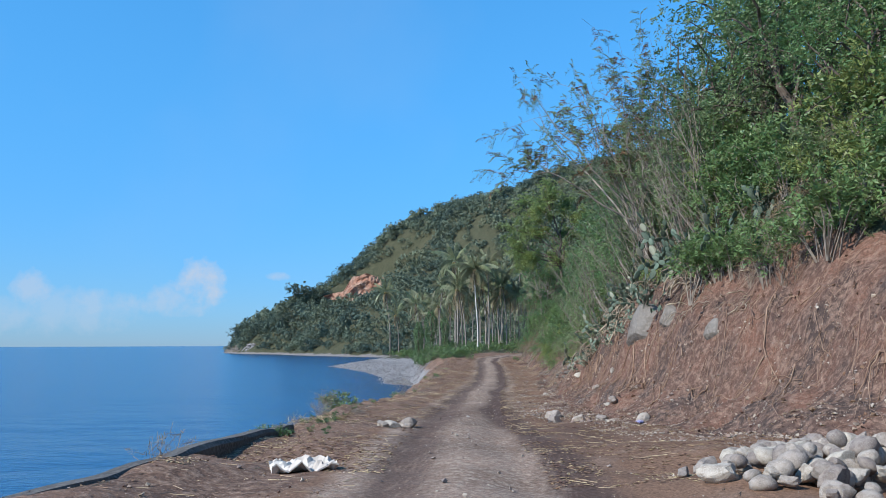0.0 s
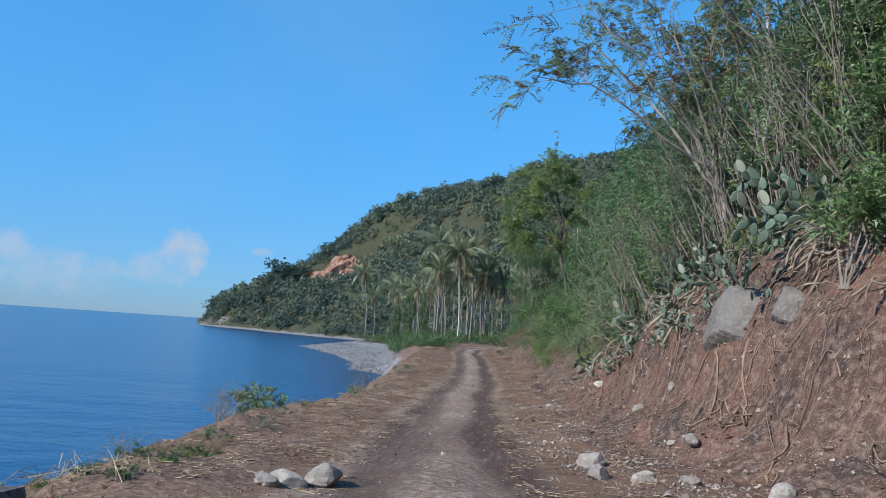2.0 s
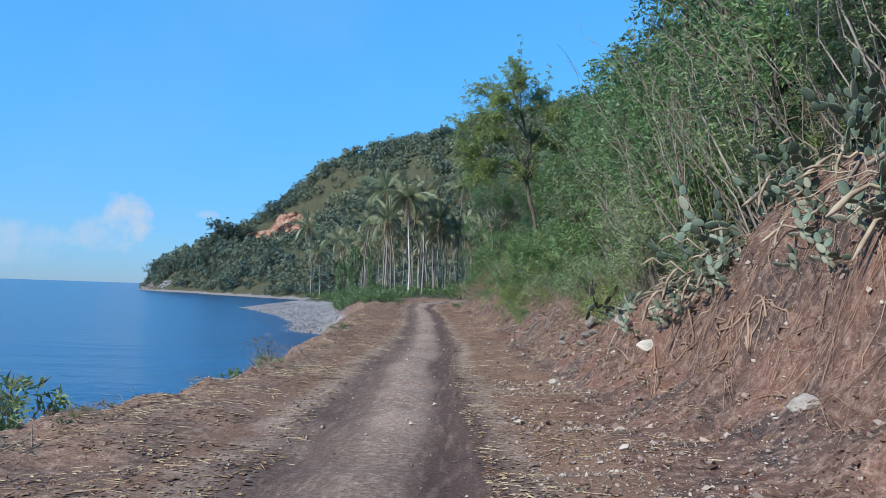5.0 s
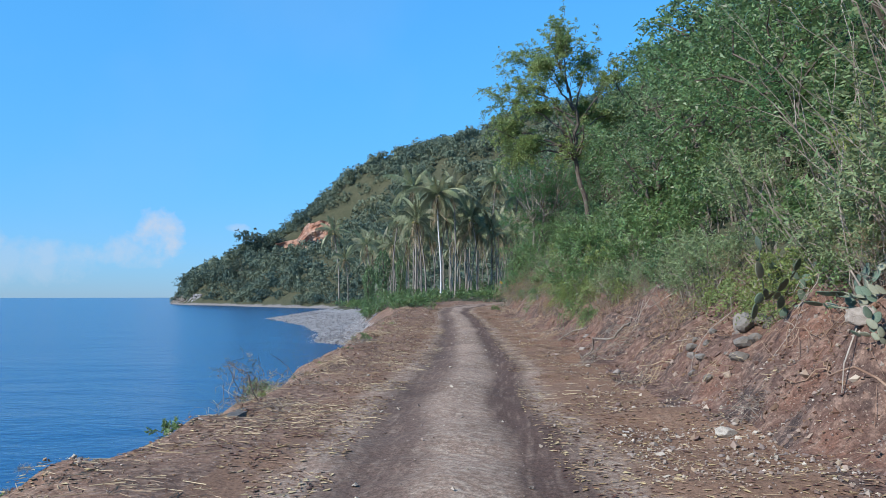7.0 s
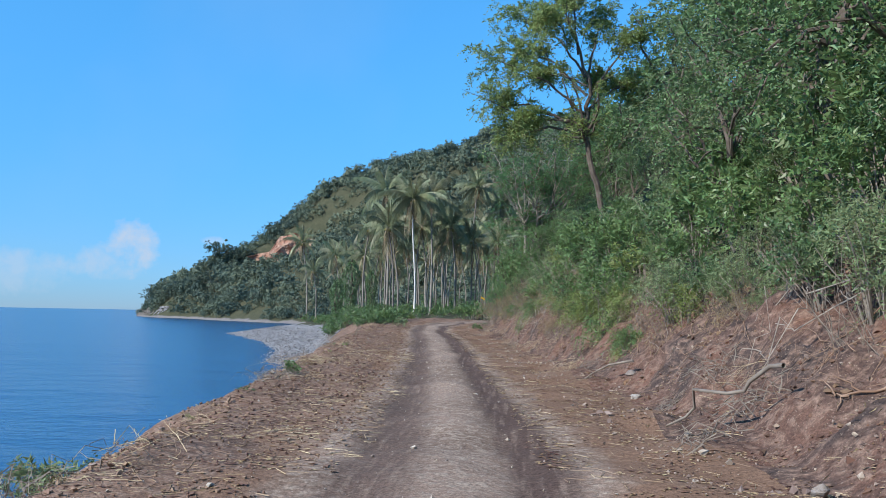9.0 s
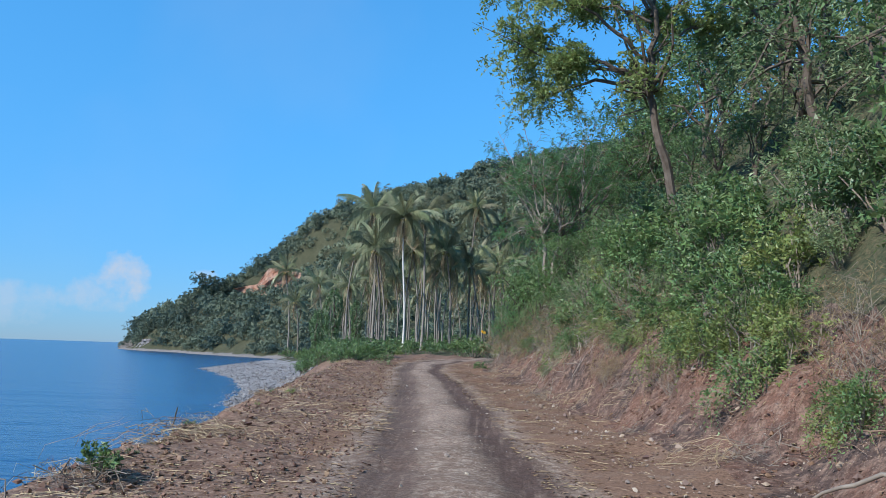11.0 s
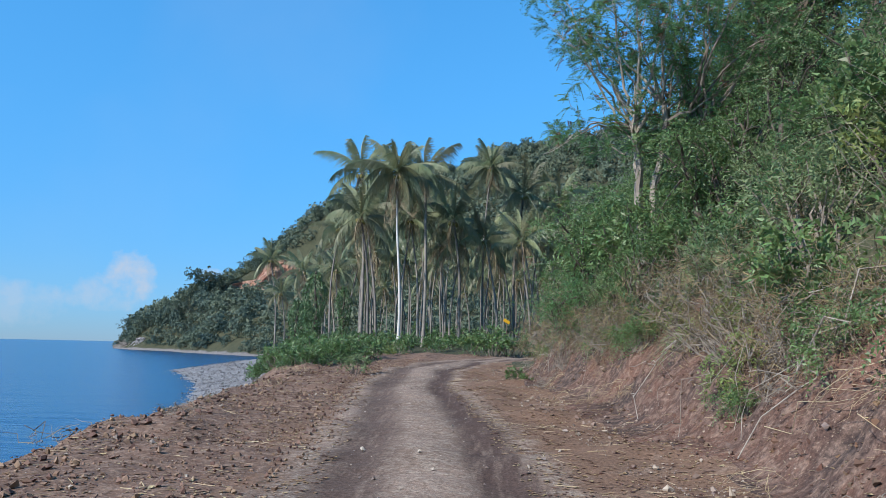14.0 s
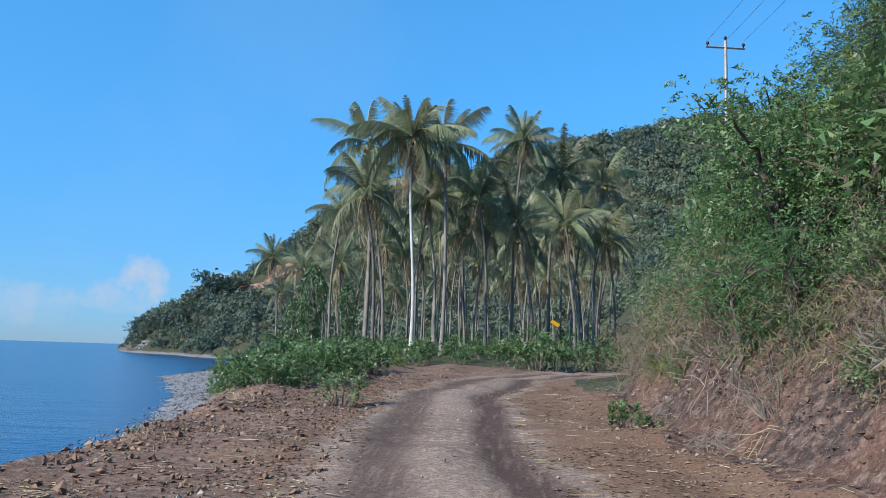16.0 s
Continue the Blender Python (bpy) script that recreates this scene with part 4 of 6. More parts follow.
for x, y, k, s in ((3.1, 62.8, 0, 0.95), (3.2, 63.8, 1, 1.1), (2.9, 64.8, 1, 1.0), (3.1, 65.6, 0, 1.1), (2.9, 66.6, 1, 0.9), (3.8, 64.4, 0, 1.2), (3.6, 62.4, 1, 1.0), (3.2, 59.6, 0, 0.8), (2.5, 70.5, 0, 0.7), (1.9, 77.5, 0, 0.8), (1.8, 80.2, 1, 0.8)):
    place(SH_VINE[k], spot(x, y, 0.15, gs.uniform(0, 6.28), s, (0, -0.5)))

# withered vines that hang like curtains from the lip
SH_HANG = [shrub("hanging_vines", "curtain of withered grey vines hanging from the lip", M_DRYLEAF, gs, 0.5, 0.55, 16, 1000, 0.10, 0.008, droop=2.2, group="withered vine curtains", category="vines", wood_r=0.009, on_twig=14, reach=1.1),
           shrub("hanging_vines", "curtain of grey-green vines hanging from the lip", M_FEATHER, gs, 0.5, 0.55, 16, 1100, 0.085, 0.012, droop=2.0, group="withered vine curtains", category="vines", wood_r=0.009, on_twig=14, reach=1.0)]
for k in range(34):
    y = gs.uniform(44, 102) if k > 4 else gs.uniform(78, 84)
    place(SH_HANG[k % 2], spot(slope_at(y, gs.uniform(-0.55, 0.25)), y, 0.02, gs.uniform(0, 6.28), gs.uniform(0.7, 1.2), (0, -0.35)))

# ---- low green growth at the grove's edge and beside the road's end
SH_LOW = [shrub("low_bush", "low bright green bush beside the grove", M_LEAF, gs, 1.1, 0.9, 12, 860, 0.14, 0.042, group="low bushes by the grove", category="bush"),
          shrub("low_bush", "low dark green bush beside the grove", M_LEAF_DARK, gs, 1.3, 0.9, 12, 860, 0.14, 0.042, group="low bushes by the grove", category="bush"),
          shrub("low_bush", "low yellow-green bush beside the grove", M_LEAF_YEL, gs, 0.9, 0.8, 12, 800, 0.14, 0.042, group="low bushes by the grove", category="bush")]
for k in range(150):
    y = gs.uniform(99, 134)
    edge = np.interp(y, [97, 104, 112, 134], [-8.6, -7.6, -7.4, 6])
    lo = np.interp(y, [97, 104, 112, 134], [-10.2, -11.4, -15, -24])
    x = gs.uniform(lo, edge) if y < 117 else gs.uniform(lo, 10)
    if (abs(x - float(road_x(y))) < 2.2 and y < 116) or land1(x, y) < -1.2:
        continue
    place(pick(SH_LOW, [2, 2, 0.5]), spot(x, y, 0.1, gs.uniform(0, 6.28), gs.uniform(0.6, 1.2) * np.interp(y, [97, 112], [0.65, 1])))

for k in range(70):
    y = gs.uniform(125, 215)
    x = np.interp(y, SHORE[:12, 1], SHORE[:12, 0]) + gs.uniform(13, 21)
    place(pick(SH_LOW, [2, 2, 1]), spot(float(x), y, 0.1, gs.uniform(0, 6.28), gs.uniform(0.8, 1.4)))

# ---- shaded undergrowth between the palms
UNDER = [canopy_tree("understorey_tree", "dark leafy tree standing between the palms", M_LEAF_DARK, gs, 4.6, 2.1, 8, 1500, 0.30, 0.085, group="trees within the grove"),
         canopy_tree("understorey_tree", "green leafy tree standing between the palms", M_LEAF, gs, 3.6, 1.9, 8, 1400, 0.30, 0.085, group="trees within the grove")]
for k in range(30):
    y = 150 + 75 * gs.uniform()
    x = gs.uniform(-30, 6 + 0.12 * (y - 136))
    if shore_distance(np.array([x]), np.array([y]))[0] < 17:
        continue
    place(UNDER[int(gs.uniform() < 0.5)], spot(x, y, 0.2, gs.uniform(0, 6.28), gs.uniform(0.6, 1.1)))

# ---- trunks smothered in vines inside the grove
def vine_column(label, h, r, g):
    root = thing("vine_covered_tree", label, "tree", "vine-covered trees")
    line = bent((0, 0, -0.3), (0.3, 0, h), (0.2, 0, 0), g, 8, 0.04)
    part("trunk", Geo().add(*tube(line, np.linspace(0.2, 0.1, 8), 7)).data("trunk", M_DARKBARK), root)
    n = 2600
    z = g.uniform(0, 1, n)
    a = g.uniform(0, 6.28, n)
    rr = r * (0.55 + 0.45 * np.sin(z * 9 + 1) * 0.5 + 0.4 * g.uniform(size=n)) * np.interp(z, [0, 0.1, 0.8, 1], [1.1, 1, 0.9, 0.3])
    P = np.stack([rr * np.cos(a) + 0.3 * z, rr * np.sin(a), z * h], -1)
    D = np.stack([np.cos(a), np.sin(a), -1.2 + 0 * a], -1) + g.normal(size=(n, 3)) * 0.4
    part("foliage", Geo().add(*leaf_quads(P, D, g.uniform(0.2, 0.36, n), g.uniform(0.06, 0.11, n), g)).data("foliage", M_LEAF_DARK), root)
    return root


vc = vine_column("bare trunk smothered in dark hanging vines", 8.6, 1.1, gs)
for x, y, s in ((-18.5, 142, 1.0), (-21.5, 150, 0.85), (-16.3, 147, 0.7), (-24.5, 165, 0.9)):
    place(vc, spot(x, y, 0.2, x, s))


# ---- named trees
def limb_tree(name, label, g, stems, leaf, bark, sub=5, spray_n=26, red=None, sides=7, length=0.32, L=0.075, W=0.016, pairs=8, spread=1.0, broad=False):
    """A tree from given main limbs, each (points, radius at its start, radius at its end, bare share)."""
    root = thing(name, label, "tree")
    P, D = [], []
    limbs = Geo()
    for pts, r0, r1, bare in stems:
        p = np.asarray(pts, float)
        t = np.linspace(0, 1, len(p))
        tt = np.linspace(0, 1, 12)
        line = np.stack([np.interp(tt, t, p[:, k]) for k in range(3)], -1)
        line[1:-1] += g.normal(0, 0.03, (10, 3)) * np.linalg.norm(p[-1] - p[0]) * 0.3
        limbs.add(*tube(line, np.linspace(r0, r1, 12), sides))
        span = np.linalg.norm(p[-1] - p[0])
        for k in range(sub):
            u = g.uniform(bare, 1.0)
            i0 = min(int(u * 11), 10)
            q = line[i0]
            d = (line[-1] - line[0]) / (span + 1e-6) * 0.7 + g.normal(size=3) * 0.65 + np.array([0, 0, 0.1])
            e = q + d * span * g.uniform(0.14, 0.30) * spread
            tw = bent(q, e, (0, 0, 0.05), g, 5, 0.12)
            limbs.add(*tube(tw, np.linspace(max(r1 * 0.7, 0.008), 0.004, 5), 4))
            m = spray_n // 2
            uu = g.uniform(0.35, 1.0, m) * 4
            i1 = np.clip(uu.astype(int), 0, 3)
            P.append(tw[i1] + (tw[i1 + 1] - tw[i1]) * (uu - i1)[:, None])
            D.append(d / np.linalg.norm(d) * 0.6 + g.normal(size=(m, 3)) * 0.7)
    part("trunk", limbs.data("trunk", bark), root)
    P, D = np.concatenate(P), np.concatenate(D)
    w = g.uniform(size=len(P)) < (red or 0)
    part("crown", Geo().add(*(twig_leaves(P, D, g, pairs, length, L, W, 0.5) if broad else sprays(P[~w], D[~w], g, pairs, length, L, W))).data("crown", leaf), root)
    if red:
        part("withered_leaves", Geo().add(*sprays(P[w], D[w], g, pairs, length, L, W)).data("withered_leaves", M_FEATHER_RED), root, label="brown withered leaf sprays")
    return root


ga = np.random.default_rng(3)
zA = land1(6.7, 32)
stemsA = []
for k in range(9):
    tx, tz = ga.uniform(2.3, 7.2), ga.uniform(9.4, 12.9)
    ty = 31.5 + ga.uniform(-1.8, 1.8)
    stemsA.append((np.array([(6.9, 32.2, zA - 0.3), (6.5, 32.2 + 0.1 * (k - 4), zA + 1.6), (0.5 * (6.3 + tx), 0.5 * (32 + ty), 0.5 * (zA + 2 + tz)), (tx, ty, tz)]), 0.062 - 0.003 * k, 0.010, 0.55))
stemsA.append((np.array([(6.4, 32.0, zA + 2.0), (5.0, 31.6, 6.9), (3.6, 31.2, 7.9), (1.9, 30.8, 8.0)]), 0.04, 0.01, 0.75))
limb_tree("leaning_tree", "leaning pale-barked tree with sparse feathery leaves", ga, stemsA, M_FEATHER, M_SILVER, 10, 34, 0.26, length=0.40, L=0.10, W=0.021)
zB = land1(4.7, 74.3)
stemsB = [(np.array([(4.75, 74.2, zB - 0.4), (4.4, 74.2, 6.2), (3.9, 74.1, 7.8), (3.67, 74.1, 9.1)]), 0.15, 0.11, 0.95),
          (np.array([(3.67, 74.1, 9.1), (3.9, 74.0, 11.0), (3.2, 73.8, 13.2), (2.4, 73.6, 15.2)]), 0.11, 0.02, 0.55)]
for start, end, r0 in (((3.67, 9.1), (0.2, 8.8), 0.08), ((3.0, 9.4), (-0.2, 10.4), 0.07), ((3.7, 9.8), (-0.1, 11.8), 0.07), ((3.8, 10.6), (0.6, 13.2), 0.06),
                       ((3.7, 11.4), (1.0, 14.6), 0.06), ((3.4, 12.4), (3.2, 15.4), 0.05), ((3.8, 11.2), (4.7, 14.4), 0.06), ((3.9, 10.6), (5.6, 12.9), 0.06),
                       ((3.8, 10.0), (5.9, 11.4), 0.05), ((2.4, 9.5), (1.0, 9.2), 0.04), ((3.0, 12.8), (1.8, 13.4), 0.04), ((3.8, 11.0), (2.0, 11.6), 0.05), ((3.8, 10.2), (4.6, 11.8), 0.04)):
    dy = ga.uniform(-1.9, 1.9)
    mid = (0.5 * (start[0] + end[0]) + ga.uniform(-0.3, 0.3), 74 + 0.35 * dy, 0.5 * (start[1] + end[1]) + 0.35)
    stemsB.append((np.array([(start[0], 74.0, start[1]), mid, (end[0], 74 + dy, end[1])]), r0, 0.014, 0.55))
limb_tree("spreading_tree", "open spreading tree with a dark trunk and yellow-green leaves", ga, stemsB, M_LEAF_LIGHT, M_DARKBARK, 26, 24, None, 8, 0.42, 0.15, 0.042, 9, 1.1, True)
for bx, by, hgt, ln in ((2.0, 89.4, 13.2, -0.2), (3.3, 89.9, 12.6, 0.35)):
    zC = land1(bx, by)
    stemsC = []
    for q in range(3):
        a = q * 2.1 + bx
        fx, fz = bx + 0.5 * math.cos(a), 6.8 + 0.4 * q
        stemsC.append((np.array([(bx + 0.1 * math.cos(a), by, zC - 0.3), (bx + 0.2 * math.cos(a), by, zC + 1.8), (fx, by + 0.3 * math.sin(a), fz)]), 0.14 if ln < 0 else 0.11, 0.07, 0.95))
        for k in range(5):
            a2 = k * 2.4 + q
            ex, ey, ez = bx + ln * 3 + 3.1 * math.cos(a2) * ga.uniform(0.3, 1), by + 2.0 * math.sin(a2), ga.uniform(8.7, hgt - 0.5)
            stemsC.append((np.array([(fx, by + 0.3 * math.sin(a), fz), (fx * 0.7 + ex * 0.3, by * 0.7 + ey * 0.3, fz + 0.9), (ex * 0.65 + fx * 0.35, ey * 0.65 + by * 0.35, 0.5 * (fz + 1.4 + ez)), (ex, ey, ez)]), 0.045, 0.008, 0.5))
    if ln < 0:                                        # low branches drooping towards the road
        for q in range(2):
            ex, ey, ez = ga.uniform(-1.0, 0.0), by + ga.uniform(-1.6, 1.6), ga.uniform(5.8, 7.2)
            stemsC.append((np.array([(bx - 0.3, by, 7.0), (0.5 * (bx + ex), 0.5 * (by + ey), ez + 0.9), (ex, ey, ez)]), 0.04, 0.008, 0.25))
    limb_tree("feathery_tree", "thin-crowned tree with hanging pods and feathery leaves", ga, stemsC, M_FEATHER_GREEN, M_SILVER if ln < 0 else M_BARK, 8, 24, 0.08, 6, 0.42, 0.085, 0.016, 10)

# bare stems leaning out of the thicket
def cane_clump(label, g, n=16, h=3.4, lean=0.35):
    root = thing("bare_stems", label, "stems", "bare stems above the bank")
    P, D = [], []
    for k in range(n):
        a = g.uniform(0, 6.28)
        top = np.array([-lean * h * g.uniform(0.1, 1.3) + 0.5 * np.cos(a), 0.7 * np.sin(a) - 0.2, h * g.uniform(0.6, 1.1)])
        line = bent((0.4 * np.cos(a), 0.4 * np.sin(a), -0.2), top, (-0.1, 0, 0.25), g, 7, 0.05)
        part("stem", Geo().add(*tube(line, np.linspace(g.uniform(0.008, 0.02), 0.004, 7), 5)).data("stem", M_SILVER), root)
        P.append(np.repeat(line[2:], 3, 0) + g.normal(0, 0.12, (15, 3)))
        D.append(g.normal(size=(15, 3)))
    part("foliage", Geo().add(*sprays(np.concatenate(P), np.concatenate(D), g, 6, 0.25, 0.09, 0.02)).data("foliage", M_FEATHER), root)
    return root


CANES = [cane_clump("bundle of pale bare stems leaning seaward", ga), cane_clump("bundle of pale bare stems leaning seaward", ga, 12, 2.6, 0.5)]
for x, y, s in ((6.6, 33.2, 1.0), (7.1, 33.8, 1.15), (7.6, 31.4, 1.1), (6.0, 35.6, 1.0), (7.2, 35.2, 1.1), (7.6, 29.8, 1.0), (4.9, 39.5, 0.8)):
    place(CANES[int(ga.integers(2))], spot(x, y, 0.1, ga.uniform(-0.5, 0.5), s))

def stem_thicket(label, g, n=24, h=4.8, lean=0.4, w=1.0):
    """Many thin bare stems that rise together, fork and lean."""
    wood = Geo()
    for k in range(n):
        x0, y0 = g.normal(0, 0.3 * w), g.normal(0, 0.4 * w)
        top = np.array([x0 - lean * h * g.uniform(0.0, 1.4), y0 + g.normal(0, 0.5), h * g.uniform(0.4, 1.1)])
        line = bent((x0, y0, -0.2), top, (-0.15, 0, 0.3), g, 8, 0.035)
        r = g.uniform(0.006, 0.020)
        wood.add(*tube(line, np.linspace(r, 0.003, 8), 4))
        for q in range(2):
            i0 = int(g.integers(3, 7))
            e = line[i0] + (top - line[0]) * g.uniform(0.12, 0.3) + g.normal(0, 0.16 * h / 4, 3)
            wood.add(*tube(bent(line[i0], e, (0, 0, 0.04), g, 4, 0.1), np.linspace(r * 0.45, 0.002, 4), 3))
    return tagged(new("bare_thicket", wood.data("bare_thicket", M_BARK)), label, "stems", "bare thickets above the bank", kind="stuff")


THICKETS = [stem_thicket("thicket of thin silvery bare stems leaning seaward", ga), stem_thicket("thicket of thin silvery bare stems leaning seaward", ga, 18, 3.4, 0.5)]
for x, y, s, k in ((6.9, 31.6, 1.0, 0), (7.3, 33.0, 1.15, 0), (7.9, 30.6, 1.2, 0), (6.4, 34.4, 0.95, 1), (6.0, 36.0, 0.9, 1), (5.4, 37.4, 0.9, 0), (5.0, 38.6, 0.8, 1), (8.4, 28.8, 1.15, 0), (8.0, 27.0, 0.9, 1), (5.0, 41.0, 0.6, 1),
                   (4.3, 49.5, 0.45, 1), (3.5, 64.0, 0.4, 1), (2.9, 71.0, 0.5, 1), (2.6, 76.0, 0.5, 0), (2.4, 82.0, 0.5, 1), (1.6, 92.0, 0.4, 1)):
    place(THICKETS[k], spot(x, y, 0.1, ga.uniform(-0.4, 0.4), s))

# ---- prickly pears
def pad_data(name, mat):
    th, ph = np.meshgrid(np.linspace(0, np.pi, 6), np.linspace(0, 2 * np.pi, 9)[:-1], indexing="ij")
    wdt = np.sin(th) * (0.85 + 0.15 * np.cos(th))
    Vp = np.stack([0.098 * wdt * np.cos(ph), 0.010 * wdt * np.sin(ph), 0.125 * (1 - np.cos(th)) - 0.01], -1).reshape(-1, 3)
    a, b = np.meshgrid(np.arange(5), np.arange(8), indexing="ij")
    return mesh_data(name, Vp, np.stack([a * 8 + b, a * 8 + (b + 1) % 8, (a + 1) * 8 + (b + 1) % 8, (a + 1) * 8 + b], -1).reshape(-1, 4), mat, True)


PAD, PAD_PALE = pad_data("pad", M_CACTUS), pad_data("pad", M_CACTUS_PALE)


def prickly_pear(label, g, n=26, pale=0.2, droop=0.0, tall=False):
    root = thing("prickly_pear", label, "cactus", "prickly pears on the bank")
    tips = [Matrix.Rotation(g.uniform(0, 6.28), 4, "Z") @ Matrix.Rotation(g.uniform(-0.4, 0.4), 4, "X") for _ in range(7 if tall else 4)]
    tips = [Matrix.Translation((g.uniform(-.3, .3), g.uniform(-.3, .3), 0)) @ m for m in tips]
    for k in range(n):
        m = tips.pop(0)
        s = g.uniform(0.7, 1.25)
        ob = part("pad", PAD_PALE if g.uniform() < pale else PAD, root, m @ Matrix.Scale(s, 4))
        for q in range(2):
            if tall and q and g.uniform() > 0.2:
                continue
            tips.append(m @ Matrix.Translation((0.06 * s * (2 * q - 1), 0, 0.215 * s)) @ Matrix.Rotation((2 * q - 1) * g.uniform(0.2, 0.8) if not tall else g.uniform(-0.35, 0.35), 4, "Y")
                        @ Matrix.Rotation(g.uniform(-0.7, 0.7), 4, "Z") @ Matrix.Rotation(g.uniform(-0.35, 0.35) - droop, 4, "X"))
        g.shuffle(tips)
        if tall:                                     # the lowest tips grow on, so that stems stack up evenly
            tips.sort(key=lambda q: q.translation.z + g.normal(0, 0.22))
    return root


gc = np.random.default_rng(17)
PEARS = [prickly_pear("upright grey-green prickly pear with many pads", gc, 24), prickly_pear("upright grey-green prickly pear with many pads", gc, 20),
         prickly_pear("uprooted prickly pear with pale dusty pads hanging", gc, 18, 0.6, 0.3)]
TALL_PEARS = [prickly_pear("tall prickly pear thick with grey-green pads", gc, 62, 0.12, tall=True), prickly_pear("tall prickly pear with pale old pads", gc, 58, 0.3, tall=True)]
for k, (y, over, size) in enumerate(((24.6, 1.5, 0.85), (25.5, 1.0, 0.9), (26.3, 1.9, 0.95), (27.2, 1.0, 0.85), (28.0, 1.8, 0.95), (29.0, 0.8, 0.85), (29.6, 1.7, 0.9), (31.0, 0.5, 0.8), (33.0, 0.4, 0.8))):
    place(TALL_PEARS[k % 2], spot(slope_at(y, over), y, 0.05, gc.uniform(0, 6.28), size, (0, -0.25)))
for k in range(15):                              # on the slope above the cut
    y = gc.uniform(24.0, 29.0)
    place(PEARS[k % 2], spot(slope_at(y, gc.uniform(0.4, 3.0)), y, 0.05, gc.uniform(0, 6.28), gc.uniform(0.8, 1.05), (0, -0.25)))
for k in range(64):
    if k < 34:                                   # along the edge of the cut
        y, over = gc.uniform(27.5, 37.5), gc.uniform(-0.2, 0.6)
    elif k < 52:                                 # torn loose and hanging over it
        y, over = gc.uniform(28.5, 39), gc.uniform(-0.5, -0.2)
    elif k < 56:                                 # higher up the slope
        y, over = gc.uniform(26, 31.5), gc.uniform(1.2, 3.4)
    else:
        y, over = gc.uniform(37, 44), gc.uniform(-0.1, 0.8)
    fallen = over < -0.2
    place(PEARS[2] if fallen else PEARS[k % 2], spot(slope_at(y, over), y, 0.05, gc.uniform(-1, 1) if fallen else gc.uniform(0, 6.28), gc.uniform(0.6, 0.9), (0, -0.8 if fallen else -0.2)))

# ---------------------------------------------------------------- rocks
def rock_data(name, mat, g, flat=(1, 1, 1), bumps=0.18, sub=2, cut=0):
    bm = bmesh.new()
    bmesh.ops.create_icosphere(bm, subdivisions=sub, radius=1.0)
    seed = Vector(g.uniform(-50, 50, 3))
    planes = [(Vector(g.normal(size=3)).normalized(), g.uniform(0.55, 0.8)) for _ in range(cut)]
    for v in bm.verts:
        p = v.co.copy()
        p *= 1 + bumps * noise.noise(p * 1.1 + seed) + bumps * 0.5 * noise.noise(p * 2.7 + seed)
        for nrm, dist in planes:
            over = p.dot(nrm) - dist
            if over > 0:
                p -= nrm * over * 0.9
        v.co = Vector((p.x * flat[0], p.y * flat[1], p.z * flat[2]))
    me = bpy.data.meshes.new(name)
    bm.to_mesh(me)
    bm.free()
    me.materials.append(mat)
    me.polygons.foreach_set("use_smooth", np.full(len(me.polygons), cut == 0))
    return me


gr = np.random.default_rng(29)
ROCKS = [rock_data("rock", M_ROCK, gr, (1, 0.85, 0.7), 0.42, 3, 7) for _ in range(4)]
COBBLES = [rock_data("cobble", M_ROCK, gr, (1, 0.8, 0.62), 0.22, 2) for _ in range(4)]


def rock(x, y, r, label="pale weathered rock lying on the dirt", name="rock", k=None, sink=0.3, z=None, group="loose rocks"):
    ob = new(name, ROCKS[int(gr.integers(4)) if k is None else k])
    h = land1(x, y) if z is None else z
    ob.matrix_basis = Matrix.LocRotScale((x, y, h + r * (0.62 - sink)), Euler((gr.uniform(-.3, .3), gr.uniform(-.3, .3), gr.uniform(0, 6.28))), (r, r, r))
    return tagged(ob, label, "rock", group)


for x, y, r in ((-0.05, 21.6, .27), (-0.3, 21.15, .2), (-0.42, 20.8, .16), (3.35, 24.3, .2), (3.95, 24.1, .19), (3.3, 25.4, .22), (4.95, 26.0, .17), (4.7, 31.1, .2), (4.3, 36.9, .2), (4.1, 38.3, .16),
                (4.5, 23.6, .17), (5.4, 22.8, .2), (4.9, 27.6, .12), (5.2, 29.6, .15), (5.6, 26.8, .16), (3.4, 43.1, .1),
                (2.6, 46.5, .1), (2.9, 39.0, .12), (1.0, 25.0, .06), (2.6, 55.0, .12), (2.9, 57.5, .14)):
    rock(x, y, r, sink=0.5 if x > foot_x(y) else 0.35)
def slab(label, at, size, turn, planes, g):
    """A boulder cut to flat faces by the planes given: normal and distance."""
    bm = bmesh.new()
    bmesh.ops.create_icosphere(bm, subdivisions=5, radius=1.0)
    seed = Vector(g.uniform(-50, 50, 3))
    for v in bm.verts:
        q = v.co * (1.0 + 0.2 * noise.noise(v.co * 1.3 + seed))
        for nrm, dist in planes:
            nv = Vector(nrm).normalized()
            over = q.dot(nv) - dist
            if over > 0:
                q -= nv * over * 0.86
        q += q.normalized() * (0.030 * noise.noise(q * 3.1 + seed) + 0.016 * noise.noise(q * 9 + seed) - 0.05 * max(0.0, noise.noise(Vector((q.x * 1.5, q.y * 1.5, q.z * 5)) + seed) - 0.35))
        v.co = Vector((q.x * size[0], q.y * size[1], q.z * size[2]))
    me = bpy.data.meshes.new("boulder")
    bm.to_mesh(me)
    bm.free()
    me.materials.append(M_BOULDER)
    ob = new("boulder", me)
    ob.matrix_basis = pose(*at, *turn)
    return tagged(ob, label, "boulder", "boulders in the cut bank")


